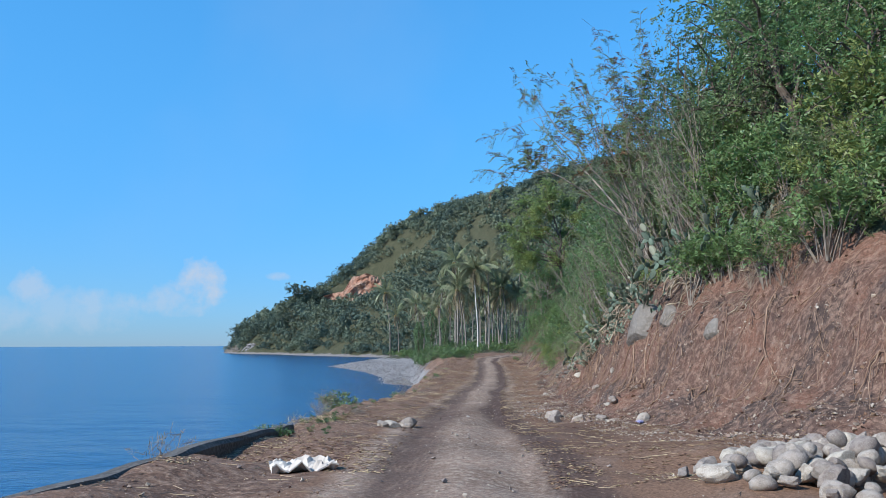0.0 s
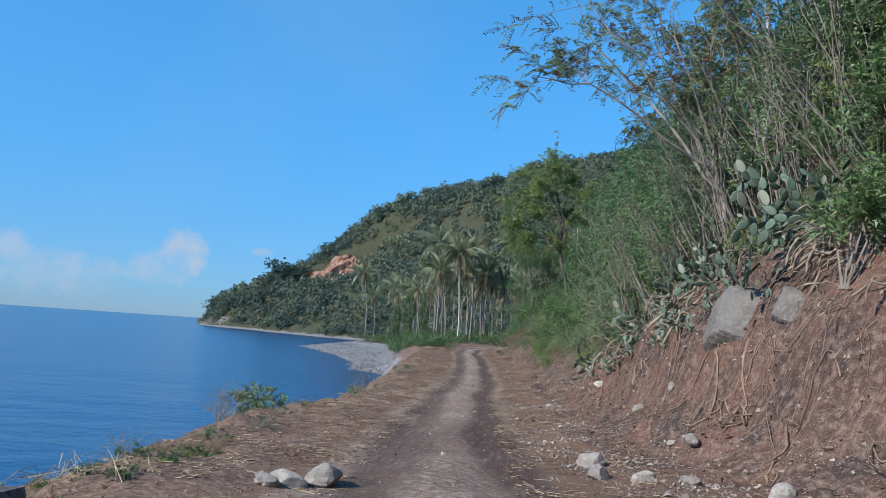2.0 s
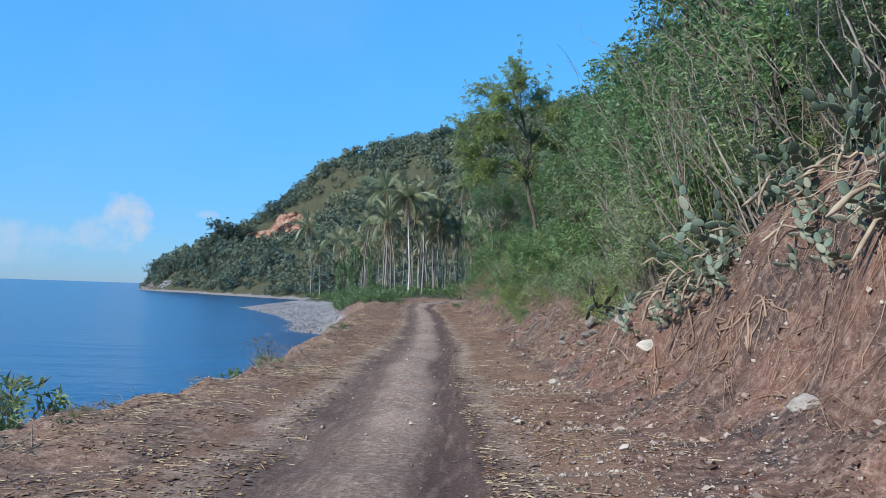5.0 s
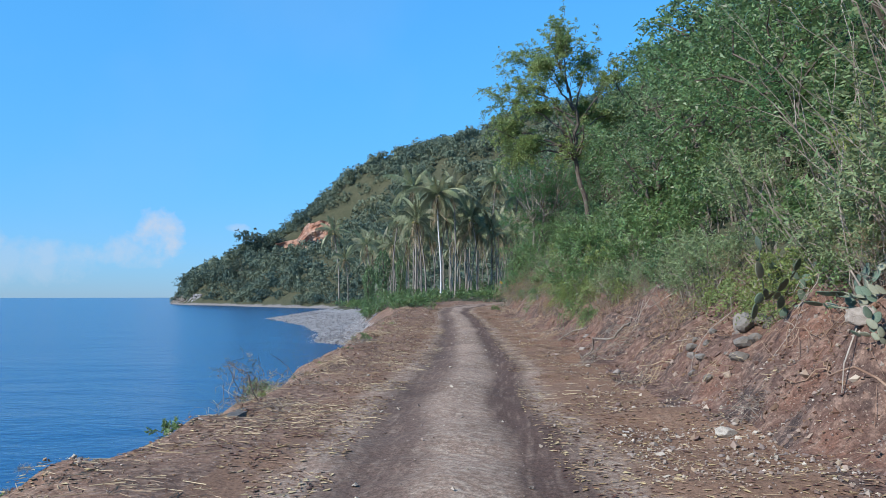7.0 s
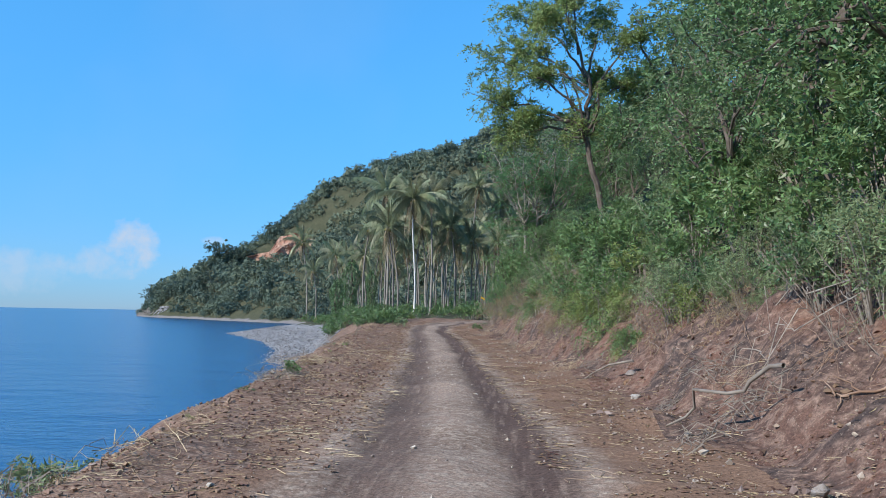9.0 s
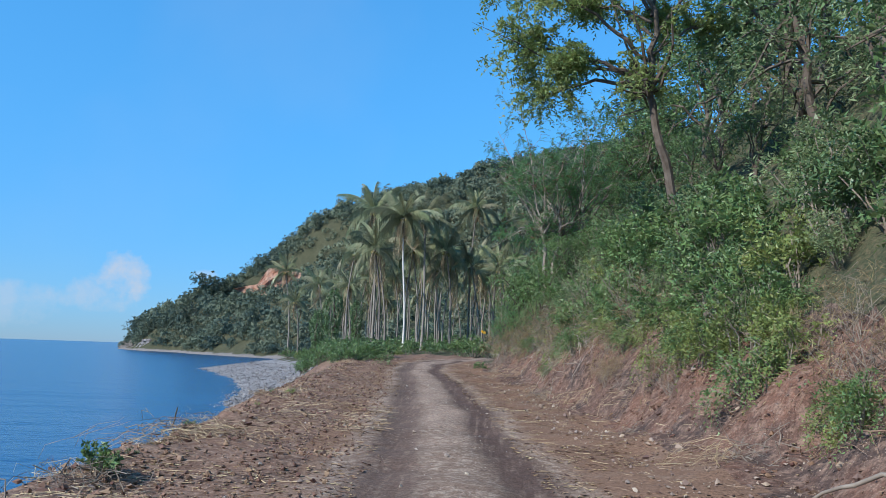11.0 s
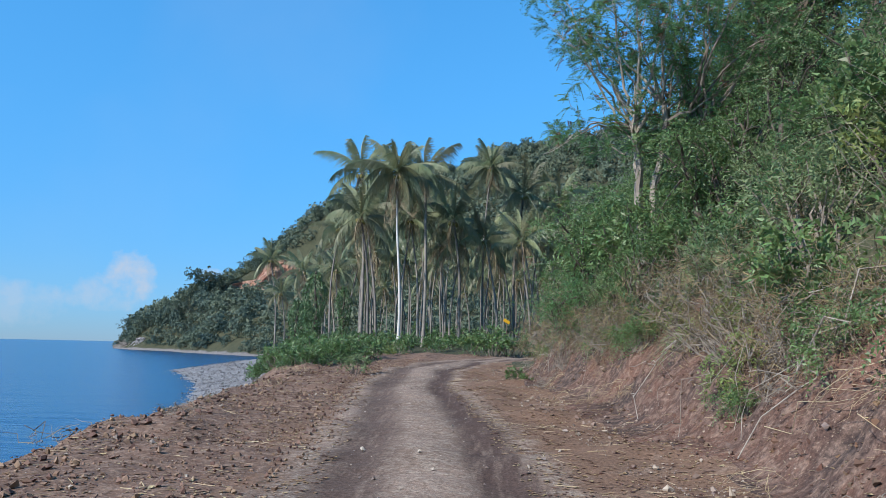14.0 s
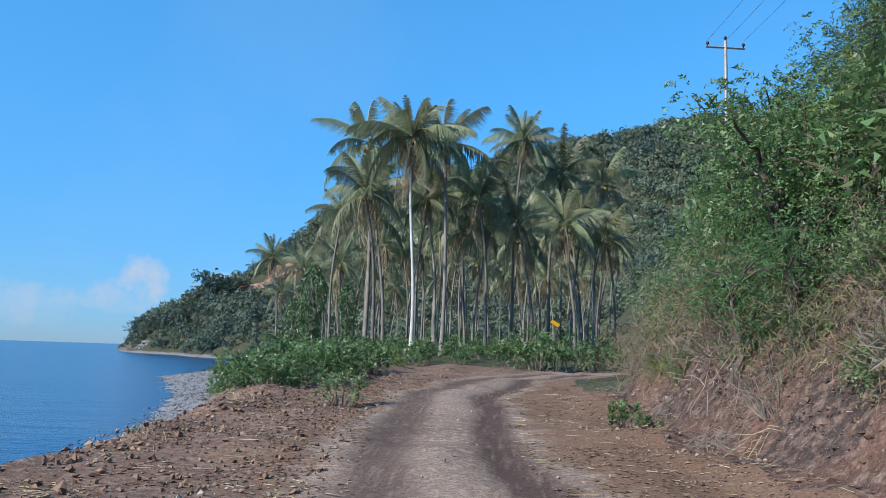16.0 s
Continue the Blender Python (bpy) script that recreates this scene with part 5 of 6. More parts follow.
FACES = [((-0.45, -0.8, 0.4), 0.42), ((-0.95, -0.1, 0.25), 0.62), ((0.1, -0.2, 1), 0.62), ((0.8, -0.5, 0.1), 0.7), ((-0.3, -0.5, -0.9), 0.6), ((-0.7, -0.4, -0.6), 0.68)]
slab("large grey flat-faced boulder jutting from the bank", (6.46, 28.05, 2.42), (1.1, 1.0, 0.95), (0, 0, 0), FACES, gr)
slab("smaller grey flat-faced boulder embedded in the bank", (6.72, 26.75, 2.62), (0.5, 0.55, 0.52), (5, 8, -20), FACES, gr)
slab("pale grey boulder sticking out of the bank", (7.45, 23.4, 2.2), (0.48, 0.5, 0.42), (0, 12, 20), FACES, gr)
slab("grey boulder half buried in the bank", (4.25, 42.4, 0.75), (0.42, 0.4, 0.3), (8, 0, 35), FACES, gr)
EARTHY = [rock_data("rock", M_BOULDER, gr, (1, 0.85, 0.65), 0.3, 2, 4) for _ in range(2)]
for k in range(16):
    x, y, r = gr.uniform(3.2, 4.3), gr.uniform(41.4, 43.6), gr.uniform(0.06, 0.17)
    ob = new("rock", EARTHY[k % 2])
    ob.matrix_basis = Matrix.LocRotScale((x, y, land1(x, y) + 0.1 * r), Euler(gr.uniform(-0.5, 0.5, 3) + np.array([0, 0, k])), (r, r, r))
    tagged(ob, "angular grey stone stuck in the dark bank", "rock", "stones stuck in the bank")

# heap of river stones
for k in range(150):
    a, d = gr.uniform(0, 6.28), gr.uniform() ** 0.55
    x, y = 7.0 + 2.2 * d * math.cos(a), 12.5 + 1.7 * d * math.sin(a)
    r = gr.uniform(0.09, 0.2)
    z = land1(x, y) + 0.4 * (1 - d ** 1.6) * gr.uniform(0.35, 1.0)
    ob = new("river_stone", (COBBLES if k % 2 else ROCKS)[(k // 2) % 4])
    ob.matrix_basis = Matrix.LocRotScale((x, y, z + 0.04), Euler(gr.uniform(-.6, .6, 3) + np.array([0, 0, gr.uniform(0, 6)])), (r, r * gr.uniform(0.75, 1.1), r))
    tagged(ob, "rounded pale river stone in a roadside heap", "stone", "heap of river stones")


def scatter(name, label, cat, mat, xs, ys, sizes, g, shape="stone", lift=0.3):
    """Countless small pieces lying on the ground, in one object."""
    zs = land(xs, ys)
    n = len(xs)
    if shape == "stone":
        base = np.array([(1, 0, 0), (-1, 0, 0), (0, 1, 0), (0, -1, 0), (0, 0, .8), (0, 0, -.8), (.6, .6, .3), (-.6, -.5, .35)], float)
        tri = np.array([(0, 6, 4), (6, 2, 4), (2, 1, 4), (1, 7, 4), (7, 3, 4), (3, 0, 4), (6, 0, 5), (2, 6, 5), (1, 2, 5), (7, 1, 5), (3, 7, 5), (0, 3, 5)])
        Vb = base[None] * g.uniform(0.6, 1.25, (n, 8, 1)) * g.uniform(0.55, 1.2, (n, 1, 3)) + g.normal(0, 0.12, (n, 8, 3))
        lean = g.normal(0, 0.45, (n, 1))
        Vb = np.stack([Vb[..., 0] * np.cos(lean) - Vb[..., 2] * np.sin(lean), Vb[..., 1], Vb[..., 0] * np.sin(lean) + Vb[..., 2] * np.cos(lean)], -1)
    elif shape == "chip":
        base = np.array([(-1, 0, 0), (0, -.42, .12), (1, 0, .05), (0, .42, .16)], float)
        tri = np.array([(0, 1, 2), (0, 2, 3)])
        Vb = np.repeat(base[None], n, 0) * g.uniform(0.6, 1.3, (n, 1, 3))
    else:
        base = np.array([(-1, -.03, 0), (-1, .03, 0), (-1, 0, .05), (1, -.02, 0), (1, .02, 0), (1, 0, .04)], float)
        tri = np.array([(0, 3, 4), (0, 4, 1), (1, 4, 5), (1, 5, 2), (2, 5, 3), (2, 3, 0)])
        Vb = np.repeat(base[None], n, 0)
        Vb[:, 3:, 2] += g.uniform(-0.12, 0.2, (n, 1))
        Vb[:, 3:, 1] += g.normal(0, 0.12, (n, 1))
    a = g.uniform(0, 6.28, n)
    c, s = np.cos(a)[:, None], np.sin(a)[:, None]
    Vr = np.stack([Vb[..., 0] * c - Vb[..., 1] * s, Vb[..., 0] * s + Vb[..., 1] * c, Vb[..., 2]], -1) * sizes[:, None, None]
    Vr += np.stack([xs, ys, zs + lift * sizes * (shape == "stone") + 0.004], -1)[:, None]
    Fr = (tri[None] + len(base) * np.arange(n)[:, None, None]).reshape(-1, 3)
    return tagged(new(name, mesh_data(name, Vr.reshape(-1, 3), Fr, mat)), label, cat, kind="stuff")


gd = np.random.default_rng(31)
n = 15000
ys = 8 + 100 * gd.uniform(size=n) ** 0.8
u = gd.uniform(size=n)
xs = edge_x(ys) - 0.8 + u * (road_x(ys) - 1.3 - edge_x(ys) + 0.8)
scatter("rubble", "red-brown rubble and clods along the seaward verge", "rubble", M_RUBBLE, xs, ys, (0.012 + 0.035 * gd.uniform(size=n) ** 3 * np.where(u < 0.5, 1.5, 1)) * np.interp(ys, [40, 60], [0.45, 1.1]), gd)
n = 5000
ys = 8 + 100 * gd.uniform(size=n)
xs = edge_x(ys) - 0.8 + gd.uniform(size=n) ** 1.4 * (foot_x(ys) - edge_x(ys))
scatter("gravel", "pale pebbles strewn over the dirt", "gravel", M_PEBBLE, xs, ys, 0.009 + 0.035 * gd.uniform(size=n) ** 9, gd)
n = 9000
ys = 14 + 92 * gd.uniform(size=n) ** 1.15
xs = foot_x(ys) - 1.3 + gd.uniform(size=n) ** 1.1 * (bank_w(ys) + 1.1)
u = gd.uniform(size=n)
scatter("bank_stones", "earthy stones lying on and stuck in the bank", "stones", M_BANKSTONE, xs, ys, 0.010 + 0.024 * u ** 3 + 0.045 * u ** 34, gd)
n = 14000
ys = 12 + 30 * gd.uniform(size=n)
xs = foot_x(ys) - 1.6 + gd.uniform(size=n) ** 1.1 * 4.0
u = gd.uniform(size=n)
keep = grid_noise(xs, ys, 1.3, 36) > -0.45
scatter("talus_stones", "pale broken stones spilled at the foot of the cut", "stones", M_PEBBLE, xs[keep], ys[keep], (0.009 + 0.020 * u ** 3 + 0.03 * u ** 30)[keep], gd, lift=0.15)
n = 6500
ys = 12 + 94 * gd.uniform(size=n) ** 1.2
xs = foot_x(ys) + gd.uniform(size=n) * (bank_w(ys) + 0.3)
scatter("earth_clods", "crumbling red-brown clods of earth on the cut bank", "earth", M_CLOD, xs, ys, 0.014 + 0.05 * gd.uniform(size=n) ** 3.0, gd, lift=0.05)
n = 15000
ys = 10 + 98 * gd.uniform(size=n)
side = gd.uniform(size=n)
xs = np.where(side < 0.45, edge_x(ys) + gd.uniform(size=n) * (road_x(ys) - 1.2 - edge_x(ys)), road_x(ys) + 1.15 + gd.uniform(size=n) ** 1.2 * (foot_x(ys) + 1.0 - road_x(ys) - 1.15))
scatter("straw", "dry straw, twigs and leaf litter on the road edges", "straw", M_STRAW, xs, ys, 0.02 + 0.12 * gd.uniform(size=n) ** 4, gd, "twig")
n = 12000
ys = 30 + 40 * gd.uniform(size=n)
xs = edge_x(ys) + 0.2 + gd.uniform(size=n) * (road_x(ys) - 1.1 - edge_x(ys))
keep = grid_noise(xs, ys, 1.5, 71) + 0.5 * grid_noise(xs, ys, 0.5, 72) > 0.15
scatter("straw", "patches of pale dry straw on the seaward verge", "straw", M_STRAW, xs[keep], ys[keep], 0.02 + 0.10 * gd.uniform(size=keep.sum()) ** 2, gd, "twig")
n = 95000
ys = 12 + 94 * gd.uniform(size=n) ** 1.15
side = gd.uniform(size=n)
xs = np.where(side < 0.5, edge_x(ys) - 0.4 + gd.uniform(size=n) * (road_x(ys) - 1.0 - edge_x(ys) + 0.4), road_x(ys) + 1.0 + gd.uniform(size=n) ** 1.1 * (foot_x(ys) + 0.9 - road_x(ys) - 1.0))
keep = grid_noise(xs, ys, 1.6, 33) + grid_noise(xs, ys, 0.6, 34) > -0.35
scatter("leaf_litter", "dry brown and tan leaf litter over the road edges", "leaf litter", M_LITTER, xs[keep], ys[keep], gd.uniform(0.014, 0.055, keep.sum()), gd, "chip")
n = 9000
yb = 97 + 95 * gd.uniform(size=n) ** 1.4
shx = np.interp(yb, SHORE[:, 1][:12], SHORE[:, 0][:12])
xs = shx + gd.uniform(-0.5, 1, n) * np.interp(yb, [97, 104, 115, 150], [2.5, 5, 8, 10])
scatter("beach_cobbles", "grey and white cobbles along the beach", "cobbles", M_COBBLE, xs, yb, 0.04 + 0.12 * gd.uniform(size=n) ** 3, gd)
n = 1500
ys = gd.uniform(5, 96, n)
xs = edge_x(ys) - gd.uniform(2.0, 4.0, n)
scatter("riprap", "grey broken stones on the sea slope", "stones", M_PEBBLE, xs, ys, gd.uniform(0.06, 0.22, n), gd)

# ---- roots hanging from the bank
gt = np.random.default_rng(41)
for k in range(175):
    y = gt.choice([gt.uniform(17, 37), gt.uniform(37, 104)])
    t0 = gt.uniform(0.5, 1.0)
    ln = gt.uniform(0.1, 0.5) * float(bank_w(y)) * t0
    x0 = float(foot_x(y) + bank_w(y) * t0)
    m = 14
    u = np.linspace(0, 1, m)
    xs = x0 - ln * u + 0.10 * np.sin(u * gt.uniform(4, 11) + k)
    ys = y + gt.choice([-1, 1]) * gt.uniform(0.5, 2.2) * u + gt.uniform(0.08, 0.35) * np.sin(u * gt.uniform(4, 12) + 2 * k) + np.cumsum(gt.normal(0, 0.07, m))
    zs = land(xs, ys) + 0.015 + gt.uniform(0.03, 0.16) * np.abs(np.sin(u * gt.uniform(3, 8) + k))
    r = 0.72 * gt.choice([0.006, 0.009, 0.013, 0.02, 0.03], p=[.30, .29, .20, .13, .08] if y < 37 else [.42, .32, .16, .07, .03])
    root = thing("exposed_root", "exposed root trailing down the cut bank", "root", "roots on the bank")
    line = np.stack([xs, ys, zs], -1)
    part("main_root", Geo().add(*tube(line, np.linspace(r, r * 0.3, m), 5)).data("main_root", M_ROOT, True), root)
    for q in range(2):
        i0 = int(gt.integers(2, 10))
        end = line[i0] + np.array([-0.3 * ln, gt.uniform(-0.5, 0.5), -0.25 * ln])
        end[2] = land1(end[0], end[1]) + 0.02
        part("side_root", Geo().add(*tube(bent(line[i0], end, (0, 0, 0.06), gt, 6, 0.15), np.linspace(r * 0.6, r * 0.2, 6), 4)).data("side_root", M_ROOT, True), root)
for pts, r in (([(6.3, 30.6, 3.5), (6.0, 31.2, 3.35), (5.7, 31.7, 3.1), (5.5, 32.0, 2.85)], .05), ([(2.9, 57.2, .2), (2.4, 57.6, -.1), (2.0, 58.3, -.3)], .03), ([(3.2, 49.0, 0.6), (2.6, 49.8, 0.1), (2.2, 50.5, -.3)], .03)):
    ob = new("fallen_branch", Geo().add(*tube(bent(pts[0], pts[-1], (0, 0, 0.08), gt, 9, 0.08), np.linspace(r, r * 0.5, 9), 7)).data("fallen_branch", M_BARK, True))
    tagged(ob, "bleached fallen branch lying on the bank", "branch")

# curtains of fine roots below the lip of the cut, and bleached dead stems caught on it
def root_curtain(y0, y1, n, g):
    fine = Geo()
    for k in range(n):
        y = g.uniform(y0, y1)
        u = np.linspace(0, 1, 7)
        w = float(bank_w(y))
        xs = foot_x(y) + w * g.uniform(0.6, 1.08) - u * g.uniform(0.06, 0.3) * w + 0.07 * np.sin(g.uniform(4, 10) * u + k)
        ys = y + g.normal(0, 0.45) * u + np.cumsum(g.normal(0, 0.07, 7))
        zs = land(xs, ys) + 0.01 + g.uniform(0.02, 0.12) * np.sin(np.pi * u)
        r = g.uniform(0.002, 0.006)
        fine.add(*tube(np.stack([xs, ys, zs], -1), np.linspace(r, r * 0.4, 7), 3))
    return tagged(new("root_curtain", fine.data("root_curtain", M_ROOT)), "curtain of fine brown roots hanging from the bank's lip", "roots", "root curtains on the bank", kind="stuff")


for y in list(np.arange(16.0, 38.0, 1.7)) + list(np.arange(39.0, 103, 4.0)):
    root_curtain(float(y), float(y) + (1.7 if y < 38 else 4.0), 24 if y < 38 else 26, gt)


def dead_tangle(label, g, n=17):
    """Bleached, flattened stems and shrivelled pads that hang and sprawl."""
    heap = Geo()
    for k in range(n):
        a = g.uniform(-0.9, 0.9)
        p0 = np.array([g.normal(0.1, 0.2), g.normal(0, 0.35), g.uniform(0.0, 0.35)])
        p1 = p0 + np.array([-g.uniform(0.15, 0.6), 0.8 * math.sin(a), -g.uniform(-0.1, 0.6)])
        line = bent(p0, p1, (0, 0, g.uniform(0.02, 0.12)), g, 7, 0.10)
        r = g.uniform(0.003, 0.009)
        wid = np.array([0.6, 0.9, 1.0, 0.75, 1.15, 1.35, 0.3]) if k % 3 == 0 else np.linspace(1.0, 0.35, 7)
        heap.add(*tube(line, r * wid * (2.2 if k % 3 == 0 else 1), 5))
    return tagged(new("dead_stems", heap.data("dead_stems", M_DEADSTEM, True)), label, "dead stems", "dead stems on the lip", kind="stuff")


TANGLES = [dead_tangle("bleached dead cactus stems sprawled over the bank's lip", gt), dead_tangle("bleached dead cactus stems sprawled over the bank's lip", gt, 13)]
for k in range(34):
    y = gt.uniform(22, 38)
    place(TANGLES[k % 2], spot(slope_at(y, gt.uniform(0.1, 0.6) if 26.4 < y < 29 else gt.uniform(-0.35, 0.45)), y, 0.04, gt.uniform(-0.7, 0.7), gt.uniform(0.7, 1.25)))

# torn branches hanging down the bank
for k in range(26):
    y = gt.uniform(73, 96) if k < 18 else gt.uniform(38, 58)
    x = slope_at(y, gt.uniform(-0.2, 0.5))
    ln = gt.uniform(0.7, 1.7)
    x1, y1 = x - ln, y + gt.uniform(-1.4, 0.5)
    p0, p1 = (x, y, land1(x, y) + gt.uniform(0.1, 0.5)), (x1, y1, land1(x1, y1) + 0.05)
    line = bent(p0, p1, (-0.1, 0, 0.25), gt, 9, 0.16)
    r = gt.uniform(0.008, 0.016)
    root = thing("torn_branch", "pale torn branch hanging down the cut bank", "branch", "torn branches on the bank")
    part("stem", Geo().add(*tube(line, np.linspace(r, r * 0.4, 9), 5)).data("stem", M_SILVER), root)
    for q in range(3):
        i0 = int(gt.integers(2, 8))
        end = line[i0] + np.array([gt.uniform(-0.6, 0.1), gt.uniform(-0.6, 0.6), gt.uniform(-0.1, 0.3)]) * 0.8
        end[2] = max(end[2], land1(end[0], end[1]) + 0.03)
        part("twig", Geo().add(*tube(bent(line[i0], end, (0, 0, 0.05), gt, 6, 0.2), np.linspace(r * 0.6, 0.004, 6), 4)).data("twig", M_SILVER), root)

# ---- heaps of dead twigs
def brush_heap(label, g, n=34, w=0.6, l=1.1, h=0.32):
    heap = Geo()
    for k in range(n):
        c = np.array([g.normal(0, w * 0.45), g.normal(0, l * 0.45), abs(g.normal(0, h * 0.4)) + 0.02])
        a, ln = g.uniform(0, 6.28), g.uniform(0.15, 0.55)
        d = np.array([math.cos(a), math.sin(a), g.normal(0, 0.25)]) * ln
        heap.add(*tube(bent(c - d, c + d, (0, 0, 0.05), g, 5, 0.18), np.linspace(g.uniform(0.005, 0.014) * (1 if n > 30 else 0.5), 0.002, 5), 3))
    return tagged(new("brush_heap", heap.data("brush_heap", M_BARK if n > 30 else M_STRAW)), label, "brush heap", "heaps of dead twigs", kind="stuff")


HEAPS = [brush_heap("heap of bleached dead twigs and branches on the verge", gt), brush_heap("tangle of dry straw-coloured twigs on the dirt", gt, 28)]
for k in range(48):
    y = gt.uniform(19, 62) if k < 30 else gt.uniform(62, 100)
    x = float(edge_x(y)) + gt.uniform(-0.5, 0.7)
    place(HEAPS[k % 2], spot(x, y, 0.02, gt.uniform(-0.6, 0.6), gt.uniform(0.5, 1.0)))
for k in range(40):
    y = gt.uniform(62, 104) if k < 26 else gt.uniform(38, 62)
    x = float(foot_x(y)) + gt.uniform(-0.4, 1.1)
    place(HEAPS[k % 2], spot(x, y, 0.02, gt.uniform(-0.8, 0.8), gt.uniform(0.5, 1.1), (0, -0.6)))

STRAW_HEAP = brush_heap("heap of pale cut straw on the seaward edge", gt, 30, 0.75, 0.9, 0.22)
for k, (x, y) in enumerate(((-5.15, 61.9), (-5.45, 62.3), (-4.95, 62.7), (-4.8, 62.2), (-5.5, 61.7), (-5.2, 63.1), (-5.0, 61.6), (-5.7, 62.2))):
    place(STRAW_HEAP, spot(x, y, 0.01, 0.9 * k, 0.9 + 0.05 * (k % 4)))
for pts, r in (([(-3.45, 42.2, -0.5), (-3.6, 42.15, -0.05), (-3.95, 42.1, 0.25)], 0.011), ([(-5.45, 62.4, -0.6), (-5.5, 62.4, -0.25), (-5.44, 62.4, 0.05)], 0.02), ([(-3.35, 44.5, -0.4), (-3.6, 44.5, -0.1), (-3.95, 44.4, 0.2)], 0.008)):
    tagged(new("dead_stick", Geo().add(*tube(bent(pts[0], pts[-1], np.array(pts[1]) - 0.5 * (np.array(pts[0]) + np.array(pts[-1])), gt, 8, 0.05), np.linspace(r, r * 0.5, 8), 6)).data("dead_stick", M_DARKBARK, True)), "thin dark dead stick standing at the sea edge", "stick")

# ---------------------------------------------------------------- sea wall, litter
def wall_run(name, label, y0, y1, x_of, w=0.34, up=0.16, down=1.6):
    root = thing(name, label, "wall")
    t = np.linspace(y0, y1, int((y1 - y0) / 0.35) + 2)
    xw = x_of(t)
    zt = road_z(t) + up + 0.03 * grid_noise(t, 0 * t, 0.8, 12)
    wob = 0.03 * grid_noise(t, 0 * t, 0.5, 15)
    prof = [(-w, -down), (-w + 0.03 + wob, -0.04), (-w + 0.07, 0.0), (-0.05 + wob, 0.01), (0, -0.05), (0.02, -0.6)]
    Vw = np.stack([np.stack([xw + p[0], t, zt + p[1]], -1) for p in prof], 1)
    m = len(prof)
    a, b = np.meshgrid(np.arange(len(t) - 1), np.arange(m), indexing="ij")
    Fw = np.stack([a * m + b, a * m + (b + 1) % m, (a + 1) * m + (b + 1) % m, (a + 1) * m + b], -1).reshape(-1, 4)
    part("wall_body", mesh_data("wall_body", Vw.reshape(-1, 3), Fw, M_CONCRETE), root)
    return root


wall_run("sea_wall", "low stained concrete sea wall along the road edge", 2, 18.6, lambda t: np.interp(t, [2, 10.6, 18.6], [-1.15, -1.25, -1.75]))
wall_run("sea_wall", "broken end of concrete sea wall in the verge", 38.4, 43.0, lambda t: np.interp(t, [38.4, 41.8, 43.0], [-3.0, -3.3, -3.42]), up=-0.05)

# crumpled white cloth on the verge
bm = bmesh.new()
bmesh.ops.create_grid(bm, x_segments=16, y_segments=10, size=1)
for v in bm.verts:
    v.co = Vector((v.co.x * 0.42, v.co.y * 0.30, 0.10 + 0.13 * noise.noise(v.co * 2.3) + 0.06 * noise.noise(v.co * 6)))
bmesh.ops.solidify(bm, geom=bm.faces[:], thickness=0.02)
cme = bpy.data.meshes.new("white_cloth")
bm.to_mesh(cme)
bm.free()
cme.materials.append(M_SACK)
cloth = tagged(new("white_cloth", cme), "crumpled off-white cloth sacking on the dirt", "cloth")
cloth.matrix_basis = pose(0.15, 13.2, land1(0.15, 13.2) - 0.02, 0, 0, 25)
cloth2 = tagged(new("blue_plastic", cme.copy()), "crumpled blue plastic litter among stones", "litter")
cloth2.data.materials[0] = M_BLUE
cloth2.matrix_basis = Matrix.LocRotScale((5.3, 22.5, land1(5.3, 22.5)), Euler((0, 0, 1)), (0.22, 0.22, 0.4))

# ---- seaward plants
gl = np.random.default_rng(47)
SEA_BUSH = [shrub("verge_bush", "small bright green bush on the seaward edge", M_LEAF, gl, 0.75, 0.42, 12, 700, 0.11, 0.03, group="bushes on the seaward edge", category="bush"),
            shrub("verge_bush", "small fine-leaved green bush on the seaward edge", M_FEATHER, gl, 0.7, 0.45, 16, 900, 0.10, 0.018, group="bushes on the seaward edge", category="bush")]
VERGE_GRASS = shrub("grass_tuft", "tuft of dry and green grass on the verge", M_DRYLEAF, gl, 0.35, 0.35, 6, 260, 0.3, 0.007, droop=-0.6, group="grass tufts on the verge", category="grass")
VERGE_GREEN = shrub("grass_tuft", "tuft of green grass on the verge", M_LEAF_YEL, gl, 0.3, 0.4, 6, 260, 0.22, 0.012, droop=-0.4, group="grass tufts on the verge", category="grass")
VERGE_DARK = shrub("grass_tuft", "tuft of dark green weeds on the verge", M_LEAF_DARK, gl, 0.35, 0.4, 7, 260, 0.12, 0.028, droop=0.0, group="grass tufts on the verge", category="grass")
TWIGS = shrub("dead_shrub", "dead grey shrub of bare twigs at the edge", M_DRYLEAF, gl, 1.0, 0.6, 22, 40, 0.08, 0.006, bark=M_BARK, wood_r=0.012, group="dead shrubs", category="shrub")
for x, y, s, k in ((-4.75, 33.4, 2.0, 1), (-4.4, 32.4, 1.2, 0), (-4.3, 30.6, .7, 0), (-3.9, 39.9, 1.0, 0), (-4.05, 40.9, .6, 0), (-7.05, 67.6, 1.0, 0), (-4.9, 58.9, 1.25, 0), (-4.95, 59.2, .8, 0), (-6.6, 96.0, .8, 1), (-3.4, 26.6, .6, 0), (-5.7, 49.4, .9, 1),
                   (-5.9, 50.2, .8, 1), (-4.1, 36.8, .6, 0), (-2.6, 21.0, .5, 0), (-2.3, 18.8, .6, 1), (-1.2, 94.4, 1.7, 0), (-0.9, 93.9, 1.2, 0)):
    place(SEA_BUSH[k], spot(x, y, 0.05, gl.uniform(0, 6.28), s * (0.85 if k else 0.6)))
